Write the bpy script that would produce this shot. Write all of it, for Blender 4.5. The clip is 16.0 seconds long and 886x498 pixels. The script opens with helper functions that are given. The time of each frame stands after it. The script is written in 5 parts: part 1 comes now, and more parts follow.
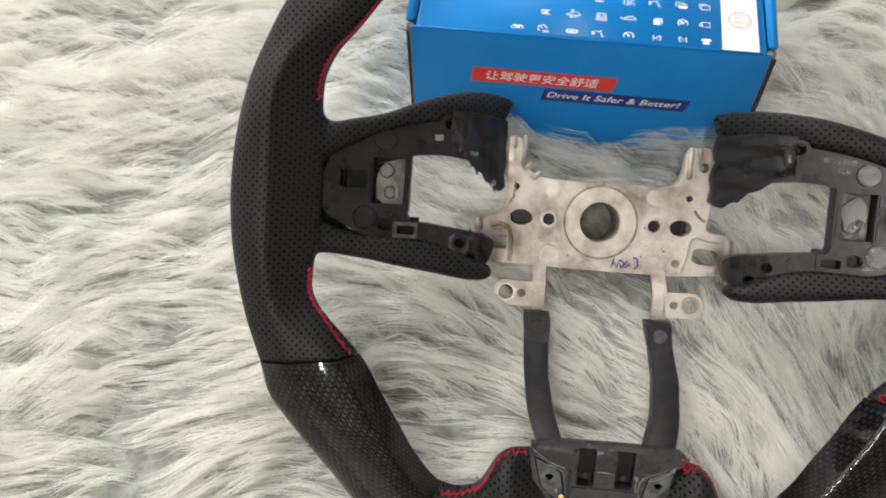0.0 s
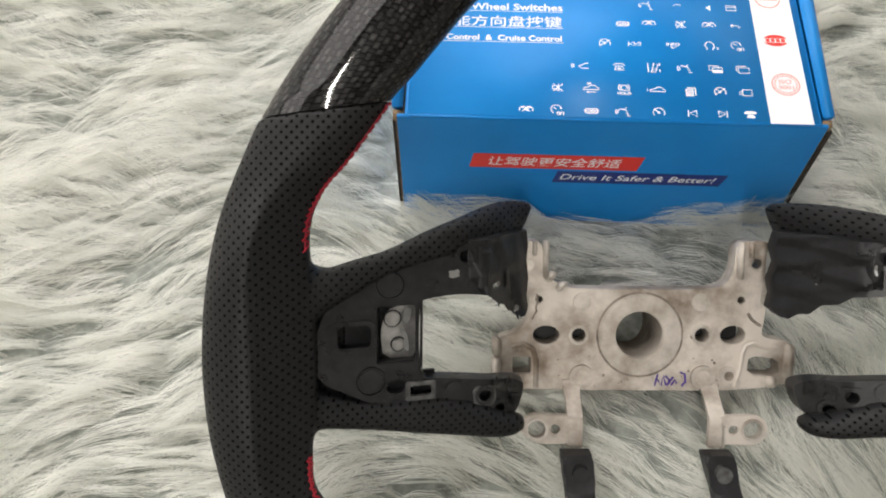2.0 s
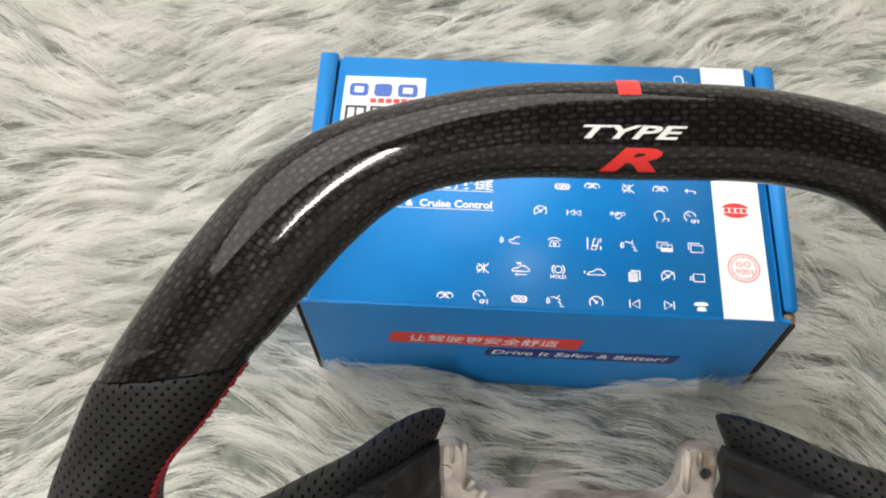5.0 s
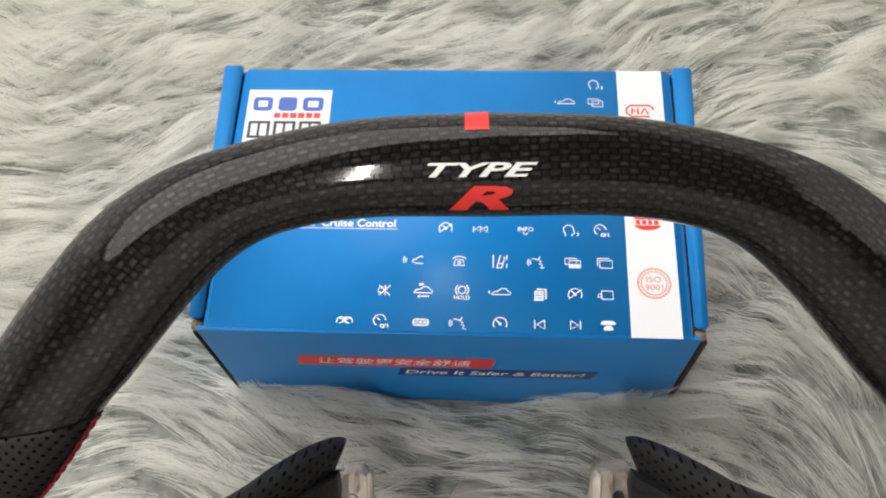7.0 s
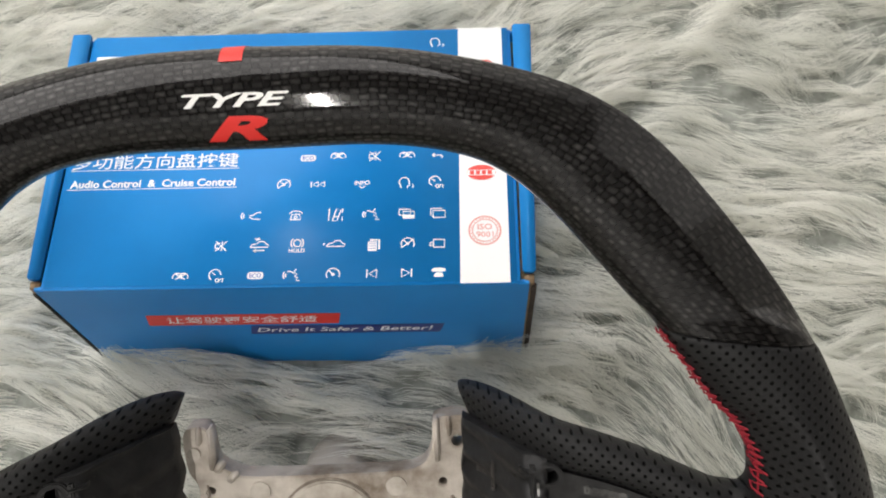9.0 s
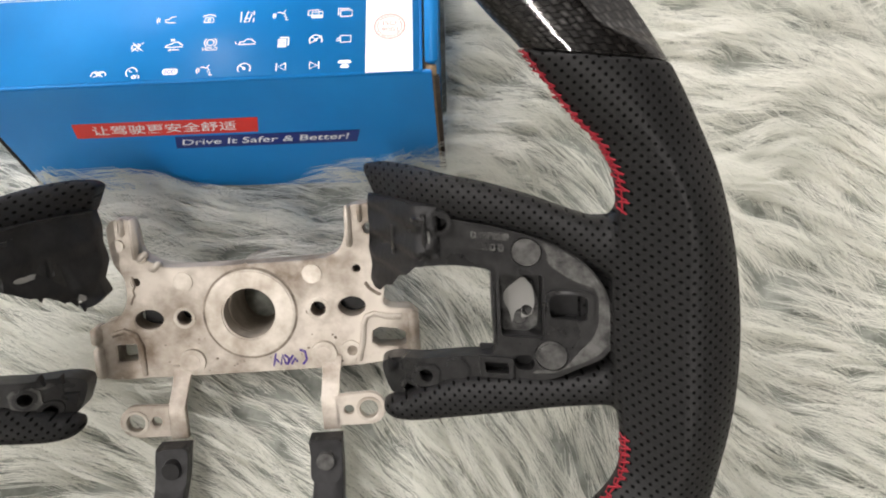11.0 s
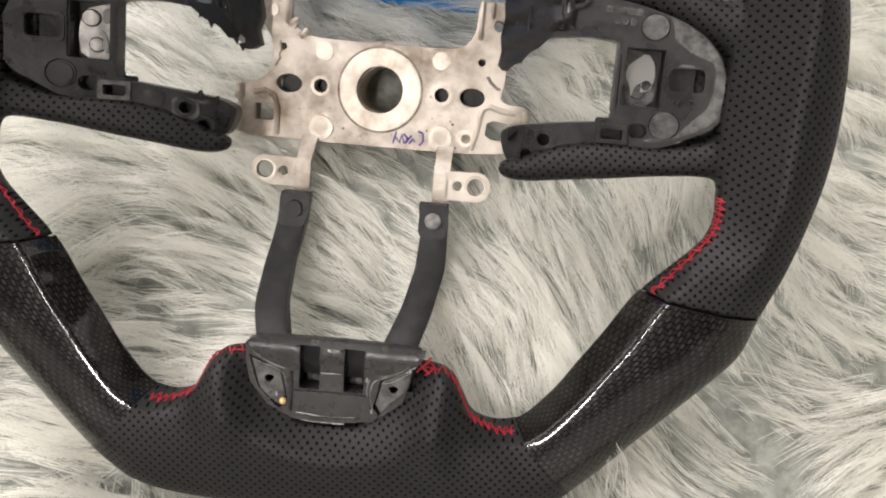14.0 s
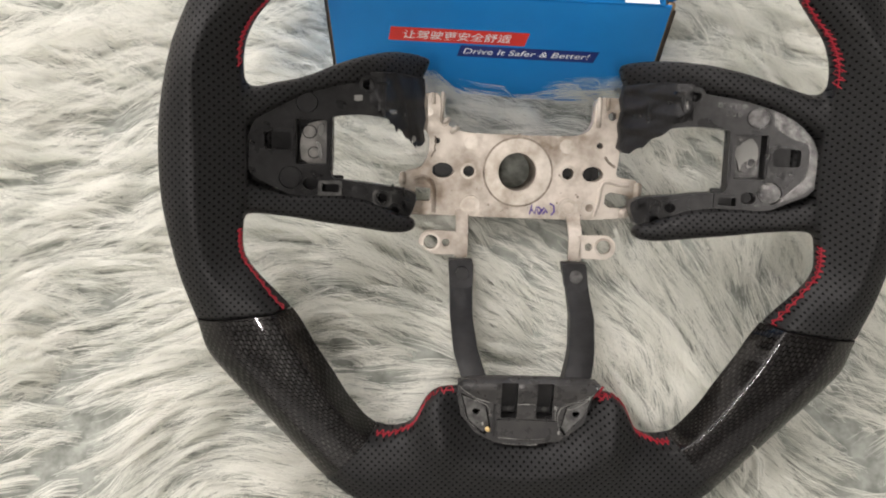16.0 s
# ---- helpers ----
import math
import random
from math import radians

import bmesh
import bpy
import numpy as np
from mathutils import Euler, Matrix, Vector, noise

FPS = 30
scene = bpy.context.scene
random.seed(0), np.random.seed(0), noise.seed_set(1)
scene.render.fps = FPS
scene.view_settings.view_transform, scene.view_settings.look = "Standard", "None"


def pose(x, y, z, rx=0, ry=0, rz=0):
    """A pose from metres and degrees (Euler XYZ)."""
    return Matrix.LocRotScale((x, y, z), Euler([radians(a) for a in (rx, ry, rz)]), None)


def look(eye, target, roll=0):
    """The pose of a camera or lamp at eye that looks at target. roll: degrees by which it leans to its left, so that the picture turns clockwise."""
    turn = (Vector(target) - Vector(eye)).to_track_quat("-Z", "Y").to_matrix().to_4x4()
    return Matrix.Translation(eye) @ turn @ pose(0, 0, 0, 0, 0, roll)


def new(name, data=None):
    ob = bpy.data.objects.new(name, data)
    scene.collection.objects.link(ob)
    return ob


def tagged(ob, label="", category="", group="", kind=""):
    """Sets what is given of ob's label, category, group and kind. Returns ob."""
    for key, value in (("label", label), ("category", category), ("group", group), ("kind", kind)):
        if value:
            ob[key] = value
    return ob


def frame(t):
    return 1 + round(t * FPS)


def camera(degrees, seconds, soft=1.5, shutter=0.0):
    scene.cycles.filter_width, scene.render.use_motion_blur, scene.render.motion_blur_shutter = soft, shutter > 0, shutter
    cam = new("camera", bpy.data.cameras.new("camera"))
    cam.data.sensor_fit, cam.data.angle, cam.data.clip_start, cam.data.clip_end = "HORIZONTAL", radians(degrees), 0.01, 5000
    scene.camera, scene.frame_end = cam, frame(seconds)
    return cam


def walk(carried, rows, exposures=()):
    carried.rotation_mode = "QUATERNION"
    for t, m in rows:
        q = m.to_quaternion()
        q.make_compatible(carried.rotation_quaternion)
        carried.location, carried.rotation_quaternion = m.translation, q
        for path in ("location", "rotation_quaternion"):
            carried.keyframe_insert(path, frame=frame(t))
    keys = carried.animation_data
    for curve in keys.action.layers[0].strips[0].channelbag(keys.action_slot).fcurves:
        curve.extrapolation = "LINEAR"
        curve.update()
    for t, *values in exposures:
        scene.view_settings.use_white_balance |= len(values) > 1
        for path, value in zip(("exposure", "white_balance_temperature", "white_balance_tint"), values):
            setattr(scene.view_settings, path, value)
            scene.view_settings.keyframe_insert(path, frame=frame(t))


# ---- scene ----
cam = camera(52.76, 16.0, soft=2.0)
PATH = [
    (0, (-0.03616, -0.36795, 0.42862), (-0.13283, 0.15054, -0.42098), -2.066),
    (0.5, (-0.04880, -0.32941, 0.41866), (-0.13630, 0.17116, -0.44260), -2.543),
    (1, (-0.06366, -0.30451, 0.40782), (-0.13558, 0.18509, -0.46116), -2.439),
    (1.5, (-0.07479, -0.28462, 0.40354), (-0.12541, 0.19942, -0.47004), -1.306),
    (2, (-0.07935, -0.25984, 0.40045), (-0.11524, 0.22883, -0.47128), -0.830),
    (2.5, (-0.08407, -0.23535, 0.40212), (-0.10658, 0.25903, -0.46684), 0.045),
    (3, (-0.07738, -0.22221, 0.41064), (-0.09521, 0.27745, -0.45540), 1.439),
    (3.5, (-0.06362, -0.20119, 0.41081), (-0.08965, 0.30119, -0.45345), 1.234),
    (4, (-0.05682, -0.18063, 0.40816), (-0.09696, 0.31207, -0.46111), 0.221),
    (6.5, (-0.00895, -0.12495, 0.39670), (-0.06867, 0.31381, -0.49993), -4.640),
    (7, (0.00227, -0.12297, 0.39791), (-0.06034, 0.31477, -0.49901), -5.203),
    (7.5, (0.01703, -0.12427, 0.39668), (-0.03987, 0.31445, -0.50014), -4.915),
    (8, (0.03160, -0.12575, 0.39666), (-0.01595, 0.31473, -0.49984), -4.330),
    (8.5, (0.04623, -0.13345, 0.39666), (0.00193, 0.31017, -0.49846), -4.157),
    (9, (0.06340, -0.14174, 0.39205), (0.02135, 0.29880, -0.50469), -4.700),
    (9.5, (0.08113, -0.15694, 0.38399), (0.05003, 0.27007, -0.51972), -5.030),
    (10, (0.09088, -0.17484, 0.37919), (0.05524, 0.23292, -0.53320), -7.189),
    (12.5, (0.10607, -0.29655, 0.36817), (0.05287, 0.13620, -0.53177), -2.215),
    (13, (0.09695, -0.31705, 0.36677), (0.03005, 0.10817, -0.53585), -2.928),
    (13.5, (0.08789, -0.32370, 0.36333), (0.02236, 0.10340, -0.53850), -1.897),
    (14, (0.07097, -0.33291, 0.36317), (0.00291, 0.10067, -0.53537), -0.204),
    (14.5, (0.05568, -0.34927, 0.36905), (-0.02599, 0.07926, -0.53077), -0.756),
    (15, (0.03490, -0.36256, 0.38844), (-0.03658, 0.06968, -0.51049), -0.761),
    (15.5, (0.00880, -0.37344, 0.41036), (-0.03834, 0.08265, -0.47833), 0.623),
    (16, (-0.02442, -0.37949, 0.44967), (-0.05329, 0.10147, -0.42660), 1.325),
]
EXPOSURES = [(0, 0.0, 6550, 11), (1, -0.07, 6550, 11), (2, -0.16, 6600, 11), (4, -0.1, 6600, 11), (6.3, -0.34, 6650, 12), (9.0, -0.31, 6600, 11), (9.5, -0.12, 6600, 11),
             (10, 0.1, 6600, 11), (12.3, 0.15, 6750, 15), (13, 0.26, 6750, 15), (14, 0.27, 6750, 15), (14.6, 0.17, 6750, 15), (15.2, 0.05, 6750, 15), (16, 0.02, 6700, 14)]
walk(cam, [(t, look(eye, target, roll)) for t, eye, target, roll in PATH], EXPOSURES)

from mathutils.geometry import delaunay_2d_cdt

K = 0.00093   # metres per drawing unit

# ---- world and light ----
world = bpy.data.worlds.new("room_air")
world.use_nodes = True
world.node_tree.nodes["Background"].inputs[0].default_value = (0.9, 0.95, 1.0, 1)
world.node_tree.nodes["Background"].inputs[1].default_value = 0.15
scene.world = world
scene.view_settings.exposure = 0.0


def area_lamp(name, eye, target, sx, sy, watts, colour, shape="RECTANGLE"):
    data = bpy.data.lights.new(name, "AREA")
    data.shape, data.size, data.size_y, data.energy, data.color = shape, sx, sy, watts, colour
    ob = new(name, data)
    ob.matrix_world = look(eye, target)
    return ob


area_lamp("west_window_light", (-3.5, 1.1, 1.3), (-1.0, 0.6, 0.9), 4.6, 2.3, 25, (1.0, 0.975, 0.948))
# added along the plain north wall, unseen: evens out reflections on the crown
area_lamp("north_fill_light", (0.0, 3.5, 1.3), (0.0, 1.0, 0.9), 7.0, 2.3, 27, (1.0, 0.975, 0.948))
area_lamp("east_window_light", (3.5, 1.5, 1.25), (1.0, 0.9, 0.9), 4.0, 2.3, 21, (1.0, 0.975, 0.948))
# unseen fill added at the south wall to brighten bottom leather and grips
area_lamp("south_fill_light", (0.3, -3.5, 1.6), (0.1, -1.0, 1.2), 5.0, 1.6, 13, (1.0, 0.975, 0.948))
# unseen overhead panel, added as broad fill to brighten the fur
area_lamp("overhead_fill_light", (-1.1, 0.9, 2.5), (-0.9, 0.75, 0.0), 4.8, 4.0, 204, (1.0, 0.975, 0.948), "ELLIPSE")
area_lamp("ceiling_panel_lamp", (-0.22, -2.15, 2.5), (-0.22, -2.15, 0), 0.04, 1.15, 46, (1.0, 0.97, 0.92))


# ---- materials ----
def material(name, base=(0.5, 0.5, 0.5), rough=0.5, metal=0.0, **more):
    m = bpy.data.materials.new(name)
    m.use_nodes = True
    b = m.node_tree.nodes["Principled BSDF"]
    b.inputs["Base Color"].default_value = (*base, 1)
    b.inputs["Roughness"].default_value = rough
    b.inputs["Metallic"].default_value = metal
    for key, value in more.items():
        b.inputs[key.replace("_", " ")].default_value = value
    return m


def node(m, kind, **values):
    n = m.node_tree.nodes.new(kind)
    for key, value in values.items():
        if key in n.inputs:
            n.inputs[key].default_value = value
    return n


def link(m, a, b):
    m.node_tree.links.new(a, b)


def bsdf(m):
    return m.node_tree.nodes["Principled BSDF"]


def mottle(m, scale, dark, light, low=0.35, high=0.65, detail=6, coords="Object"):
    """Colour the material by a noise between two tones; returns the noise."""
    tc = node(m, "ShaderNodeTexCoord")
    n = node(m, "ShaderNodeTexNoise", Scale=scale, Detail=detail, Roughness=0.62)
    link(m, tc.outputs[coords], n.inputs["Vector"])
    r = node(m, "ShaderNodeValToRGB")
    r.color_ramp.elements[0].position, r.color_ramp.elements[1].position = low, high
    r.color_ramp.elements[0].color, r.color_ramp.elements[1].color = (*dark, 1), (*light, 1)
    link(m, n.outputs["Fac"], r.inputs["Fac"])
    link(m, r.outputs["Color"], bsdf(m).inputs["Base Color"])
    return n


def bump(m, height, strength, distance, before=None):
    b = node(m, "ShaderNodeBump", Strength=strength, Distance=distance)
    link(m, height, b.inputs["Height"])
    if before:
        link(m, before.outputs["Normal"], b.inputs["Normal"])
    link(m, b.outputs["Normal"], bsdf(m).inputs["Normal"])
    return b


def rough_noise(m, scale, low, high):
    tc = node(m, "ShaderNodeTexCoord")
    n = node(m, "ShaderNodeTexNoise", Scale=scale, Detail=5)
    link(m, tc.outputs["Object"], n.inputs["Vector"])
    r = node(m, "ShaderNodeMapRange")
    r.inputs["From Min"].default_value, r.inputs["From Max"].default_value = 0.3, 0.7
    r.inputs["To Min"].default_value, r.inputs["To Max"].default_value = low, high
    link(m, n.outputs["Fac"], r.inputs["Value"])
    link(m, r.outputs["Result"], bsdf(m).inputs["Roughness"])


def leather(name, holes):
    m = material(name, (0.009, 0.009, 0.010), 0.47)
    bsdf(m).inputs["Specular IOR Level"].default_value = 0.24
    fine = mottle(m, 900, (0.0088, 0.0088, 0.0092), (0.014, 0.014, 0.0145))
    grain = bump(m, fine.outputs["Fac"], 0.35, 0.0004)
    if holes:
        tc = node(m, "ShaderNodeTexCoord")
        mp = node(m, "ShaderNodeMapping")
        mp.inputs["Rotation"].default_value = (0, 0, radians(45))
        mp.inputs["Scale"].default_value = (1, 1, 0)
        v = node(m, "ShaderNodeTexVoronoi", Scale=1 / 0.00262, Randomness=0.0)
        v.voronoi_dimensions = "2D"
        link(m, tc.outputs["Object"], mp.inputs["Vector"])
        link(m, mp.outputs["Vector"], v.inputs["Vector"])
        r = node(m, "ShaderNodeMapRange")
        r.inputs["From Min"].default_value, r.inputs["From Max"].default_value = 0.16, 0.26
        link(m, v.outputs["Distance"], r.inputs["Value"])
        bump(m, r.outputs["Result"], 0.45, 0.0006, grain)
        mix = node(m, "ShaderNodeMix")
        mix.data_type, mix.blend_type = "RGBA", "MIX"
        old = bsdf(m).inputs["Base Color"].links[0].from_socket
        ins = [s for s in mix.inputs if s.type == "RGBA"]
        ins[0].default_value = (0.0016, 0.0016, 0.0016, 1)
        link(m, r.outputs["Result"], mix.inputs[0])
        link(m, old, ins[1])
        link(m, [s for s in mix.outputs if s.type == "RGBA"][0], bsdf(m).inputs["Base Color"])
        gloss = node(m, "ShaderNodeMapRange")
        gloss.inputs["To Min"].default_value, gloss.inputs["To Max"].default_value = 0.04, 0.24
        link(m, r.outputs["Result"], gloss.inputs["Value"])
        link(m, gloss.outputs["Result"], bsdf(m).inputs["Specular IOR Level"])
    return m


def carbon():
    """Woven carbon cloth under clear lacquer, laid out in the mesh's UV, in metres."""
    m = material("lacquered_carbon_weave", (0.02, 0.02, 0.02), 0.36, 0.0, Coat_Weight=0.55, Coat_Roughness=0.06, Specular_IOR_Level=0.4)
    uv = node(m, "ShaderNodeUVMap")
    mp = node(m, "ShaderNodeMapping")
    mp.inputs["Rotation"].default_value = (0, 0, radians(3))
    link(m, uv.outputs["UV"], mp.inputs["Vector"])
    sep = node(m, "ShaderNodeSeparateXYZ")
    wander = node(m, "ShaderNodeTexNoise", Scale=260.0, Detail=2.0)
    link(m, uv.outputs["UV"], wander.inputs["Vector"])
    astray = node(m, "ShaderNodeVectorMath")
    astray.operation = "MULTIPLY_ADD"
    astray.inputs[1].default_value = (0.0016, 0.0012, 0)
    link(m, wander.outputs["Color"], astray.inputs[0])
    link(m, mp.outputs["Vector"], astray.inputs[2])
    link(m, astray.outputs["Vector"], sep.inputs["Vector"])

    def math_(op, a, b=None):
        n = node(m, "ShaderNodeMath")
        n.operation = op
        for i, v in enumerate((a, b)):
            if isinstance(v, (int, float)):
                n.inputs[i].default_value = v
            elif v is not None:
                link(m, v, n.inputs[i])
        return n.outputs[0]

    # flat tows crossing one over the other, wider along the rim than round it
    x, y = math_("DIVIDE", sep.outputs["X"], 0.0026), math_("DIVIDE", sep.outputs["Y"], 0.0018)
    ix, iy = math_("FLOOR", x), math_("FLOOR", y)
    over = math_("LESS_THAN", math_("MODULO", math_("ADD", math_("ADD", ix, iy), 4000), 2), 0.5)
    fx, fy = math_("SUBTRACT", math_("FRACT", x), 0.5), math_("SUBTRACT", math_("FRACT", y), 0.5)
    hump = math_("SUBTRACT", 1.0, math_("MULTIPLY", math_("MULTIPLY", fx, fx), 4.0))
    hump2 = math_("SUBTRACT", 1.0, math_("MULTIPLY", math_("MULTIPLY", fy, fy), 4.0))
    under = math_("SUBTRACT", 1.0, over)
    h = math_("ADD", math_("MULTIPLY", over, hump2), math_("MULTIPLY", under, math_("MULTIPLY", hump, 0.8)))
    thread = node(m, "ShaderNodeTexNoise", Scale=900.0, Detail=2.0)
    link(m, uv.outputs["UV"], thread.inputs["Vector"])
    patch = node(m, "ShaderNodeTexNoise", Scale=110.0, Detail=3.0)
    link(m, uv.outputs["UV"], patch.inputs["Vector"])
    # the cloth shows faintly; scattered glints are put into the colour as short pale dashes
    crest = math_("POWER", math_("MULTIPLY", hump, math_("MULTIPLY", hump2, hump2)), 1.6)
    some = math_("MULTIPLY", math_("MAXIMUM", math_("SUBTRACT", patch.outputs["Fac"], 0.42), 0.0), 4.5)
    glint = math_("MULTIPLY", math_("MULTIPLY", crest, some), math_("ADD", math_("MULTIPLY", over, 0.5), 0.35))
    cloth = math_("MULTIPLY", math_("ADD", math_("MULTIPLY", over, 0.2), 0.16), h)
    tone = math_("MULTIPLY", math_("ADD", cloth, glint), math_("ADD", math_("MULTIPLY", thread.outputs["Fac"], 1.3), 0.2))
    r = node(m, "ShaderNodeValToRGB")
    r.color_ramp.elements[0].color, r.color_ramp.elements[1].color = (0.002, 0.0018, 0.0017, 1), (0.019, 0.0168, 0.0154, 1)
    r.color_ramp.elements[0].position, r.color_ramp.elements[1].position = 0.02, 0.95
    link(m, tone, r.inputs["Fac"])
    link(m, r.outputs["Color"], bsdf(m).inputs["Base Color"])
    bump(m, h, 0.08, 0.0006)
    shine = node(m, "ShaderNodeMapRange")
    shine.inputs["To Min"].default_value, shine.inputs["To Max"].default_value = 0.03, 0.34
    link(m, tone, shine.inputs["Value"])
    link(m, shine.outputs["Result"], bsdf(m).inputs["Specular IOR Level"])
    plain = node(m, "ShaderNodeNewGeometry")
    link(m, plain.outputs["Normal"], bsdf(m).inputs["Coat Normal"])
    return m


M_LEATHER, M_PLAIN = leather("perforated_black_leather", True), leather("smooth_black_leather", False)
M_CARBON = carbon()
M_PLASTIC = material("moulded_grey_plastic", (0.03, 0.03, 0.032), 0.4, Specular_IOR_Level=0.38)
bump(M_PLASTIC, mottle(M_PLASTIC, 260, (0.0085, 0.0085, 0.009), (0.02, 0.02, 0.0205)).outputs["Fac"], 0.25, 0.0006)
rough_noise(M_PLASTIC, 60, 0.22, 0.45)
M_BLACK = material("black_vinyl", (0.009, 0.009, 0.009), 0.42, Specular_IOR_Level=0.24)
bump(M_BLACK, mottle(M_BLACK, 120, (0.009, 0.009, 0.0095), (0.02, 0.02, 0.021)).outputs["Fac"], 0.4, 0.0012)
M_ALLOY = material("cast_aluminium", (0.5, 0.45, 0.4), 0.45, 0.3)
mottle(M_ALLOY, 26, (0.16, 0.12, 0.085), (0.58, 0.53, 0.47), 0.36, 0.58, 12)
cast = node(M_ALLOY, "ShaderNodeTexNoise", Scale=260, Detail=4)
link(M_ALLOY, node(M_ALLOY, "ShaderNodeTexCoord").outputs["Object"], cast.inputs["Vector"])
bump(M_ALLOY, cast.outputs["Fac"], 0.4, 0.0006)
rough_noise(M_ALLOY, 130, 0.4, 0.6)
M_MACHINED = material("machined_aluminium", (0.6, 0.56, 0.5), 0.42, 0.5)
mottle(M_MACHINED, 60, (0.3, 0.26, 0.215), (0.58, 0.54, 0.485))
M_STAIN = material("stained_groove", (0.11, 0.085, 0.065), 0.6, 0.3)
mottle(M_STAIN, 120, (0.1, 0.078, 0.06), (0.34, 0.29, 0.24))
M_STEEL = material("bright_bent_metal", (0.5, 0.5, 0.5), 0.3, 0.9)
bump(M_STEEL, mottle(M_STEEL, 120, (0.3, 0.295, 0.285), (0.62, 0.61, 0.59)).outputs["Fac"], 0.4, 0.0015)
M_GLOSSY = material("glossy_smeared_plastic", (0.05, 0.05, 0.05), 0.18)
bump(M_GLOSSY, mottle(M_GLOSSY, 160, (0.025, 0.025, 0.025), (0.1, 0.1, 0.097)).outputs["Fac"], 0.5, 0.0012)
M_BLOCK = material("glue_stained_black_plastic", (0.022, 0.022, 0.023), 0.3, Specular_IOR_Level=0.4)
bump(M_BLOCK, mottle(M_BLOCK, 130, (0.015, 0.015, 0.016), (0.034, 0.033, 0.032)).outputs["Fac"], 0.25, 0.0008)
rough_noise(M_BLOCK, 220, 0.2, 0.45)
M_GREY = material("pale_grey_plastic", (0.12, 0.12, 0.12), 0.35)
mottle(M_GREY, 200, (0.07, 0.07, 0.07), (0.2, 0.2, 0.195))
M_THREAD = material("red_thread", (0.27, 0.004, 0.016), 0.65)
M_RED = material("red_paint", (0.8, 0.02, 0.015), 0.4, Coat_Weight=0.15, Coat_Roughness=0.05)
M_WHITE = material("white_paint", (0.85, 0.85, 0.83), 0.35, Coat_Weight=0.3, Coat_Roughness=0.05)
M_GLUE = material("dried_clear_glue", (0.22, 0.22, 0.21), 0.14, Coat_Weight=1.0, Coat_Roughness=0.05)
M_AMBER = material("amber_glue", (0.62, 0.45, 0.2), 0.3)
M_PEN = material("violet_marker_ink", (0.05, 0.02, 0.22), 0.5)
M_BLUE = material("printed_blue_card", (0.008, 0.2, 0.6), 0.4, Coat_Weight=0.22, Coat_Roughness=0.32, Specular_IOR_Level=0.16)
mottle(M_BLUE, 18, (0.005, 0.212, 0.60), (0.008, 0.243, 0.66))
M_NAVY = material("printed_navy_ink", (0.012, 0.03, 0.2), 0.35)
M_INKWHITE = material("printed_white_ink", (0.82, 0.84, 0.86), 0.4)
M_INKRED = material("printed_red_ink", (0.72, 0.04, 0.03), 0.38)
M_INKPINK = material("printed_pale_red_ink", (0.75, 0.3, 0.27), 0.4)
M_INKBLUE = material("printed_royal_blue_ink", (0.03, 0.12, 0.5), 0.4)
M_INKBLACK = material("printed_black_ink", (0.03, 0.03, 0.04), 0.45)
# brown cut card, darkened in colour for the shade in the gap
M_EDGE = material("shade_dark_card", (0.035, 0.027, 0.02), 0.9)
mottle(M_EDGE, 200, (0.02, 0.015, 0.012), (0.06, 0.045, 0.034))
M_CARD = material("brown_corrugated_card", (0.28, 0.19, 0.11), 0.85)
mottle(M_CARD, 300, (0.2, 0.13, 0.07), (0.34, 0.24, 0.14))
M_WALL = material("plain_grey_wall", (0.43, 0.43, 0.42), 0.8)
mottle(M_WALL, 3, (0.66, 0.66, 0.64), (0.74, 0.74, 0.72))
M_CEILING = material("grey_ceiling_paint", (0.3, 0.3, 0.3), 0.8)
mottle(M_CEILING, 3, (0.16, 0.16, 0.16), (0.2, 0.2, 0.195))
M_FLOOR = material("pale_floor", (0.45, 0.42, 0.38), 0.5)
mottle(M_FLOOR, 5, (0.5, 0.48, 0.44), (0.6, 0.57, 0.53))
M_BACKING = material("rug_backing", (0.22, 0.22, 0.2), 0.95)
mottle(M_BACKING, 200, (0.16, 0.16, 0.145), (0.28, 0.28, 0.26))


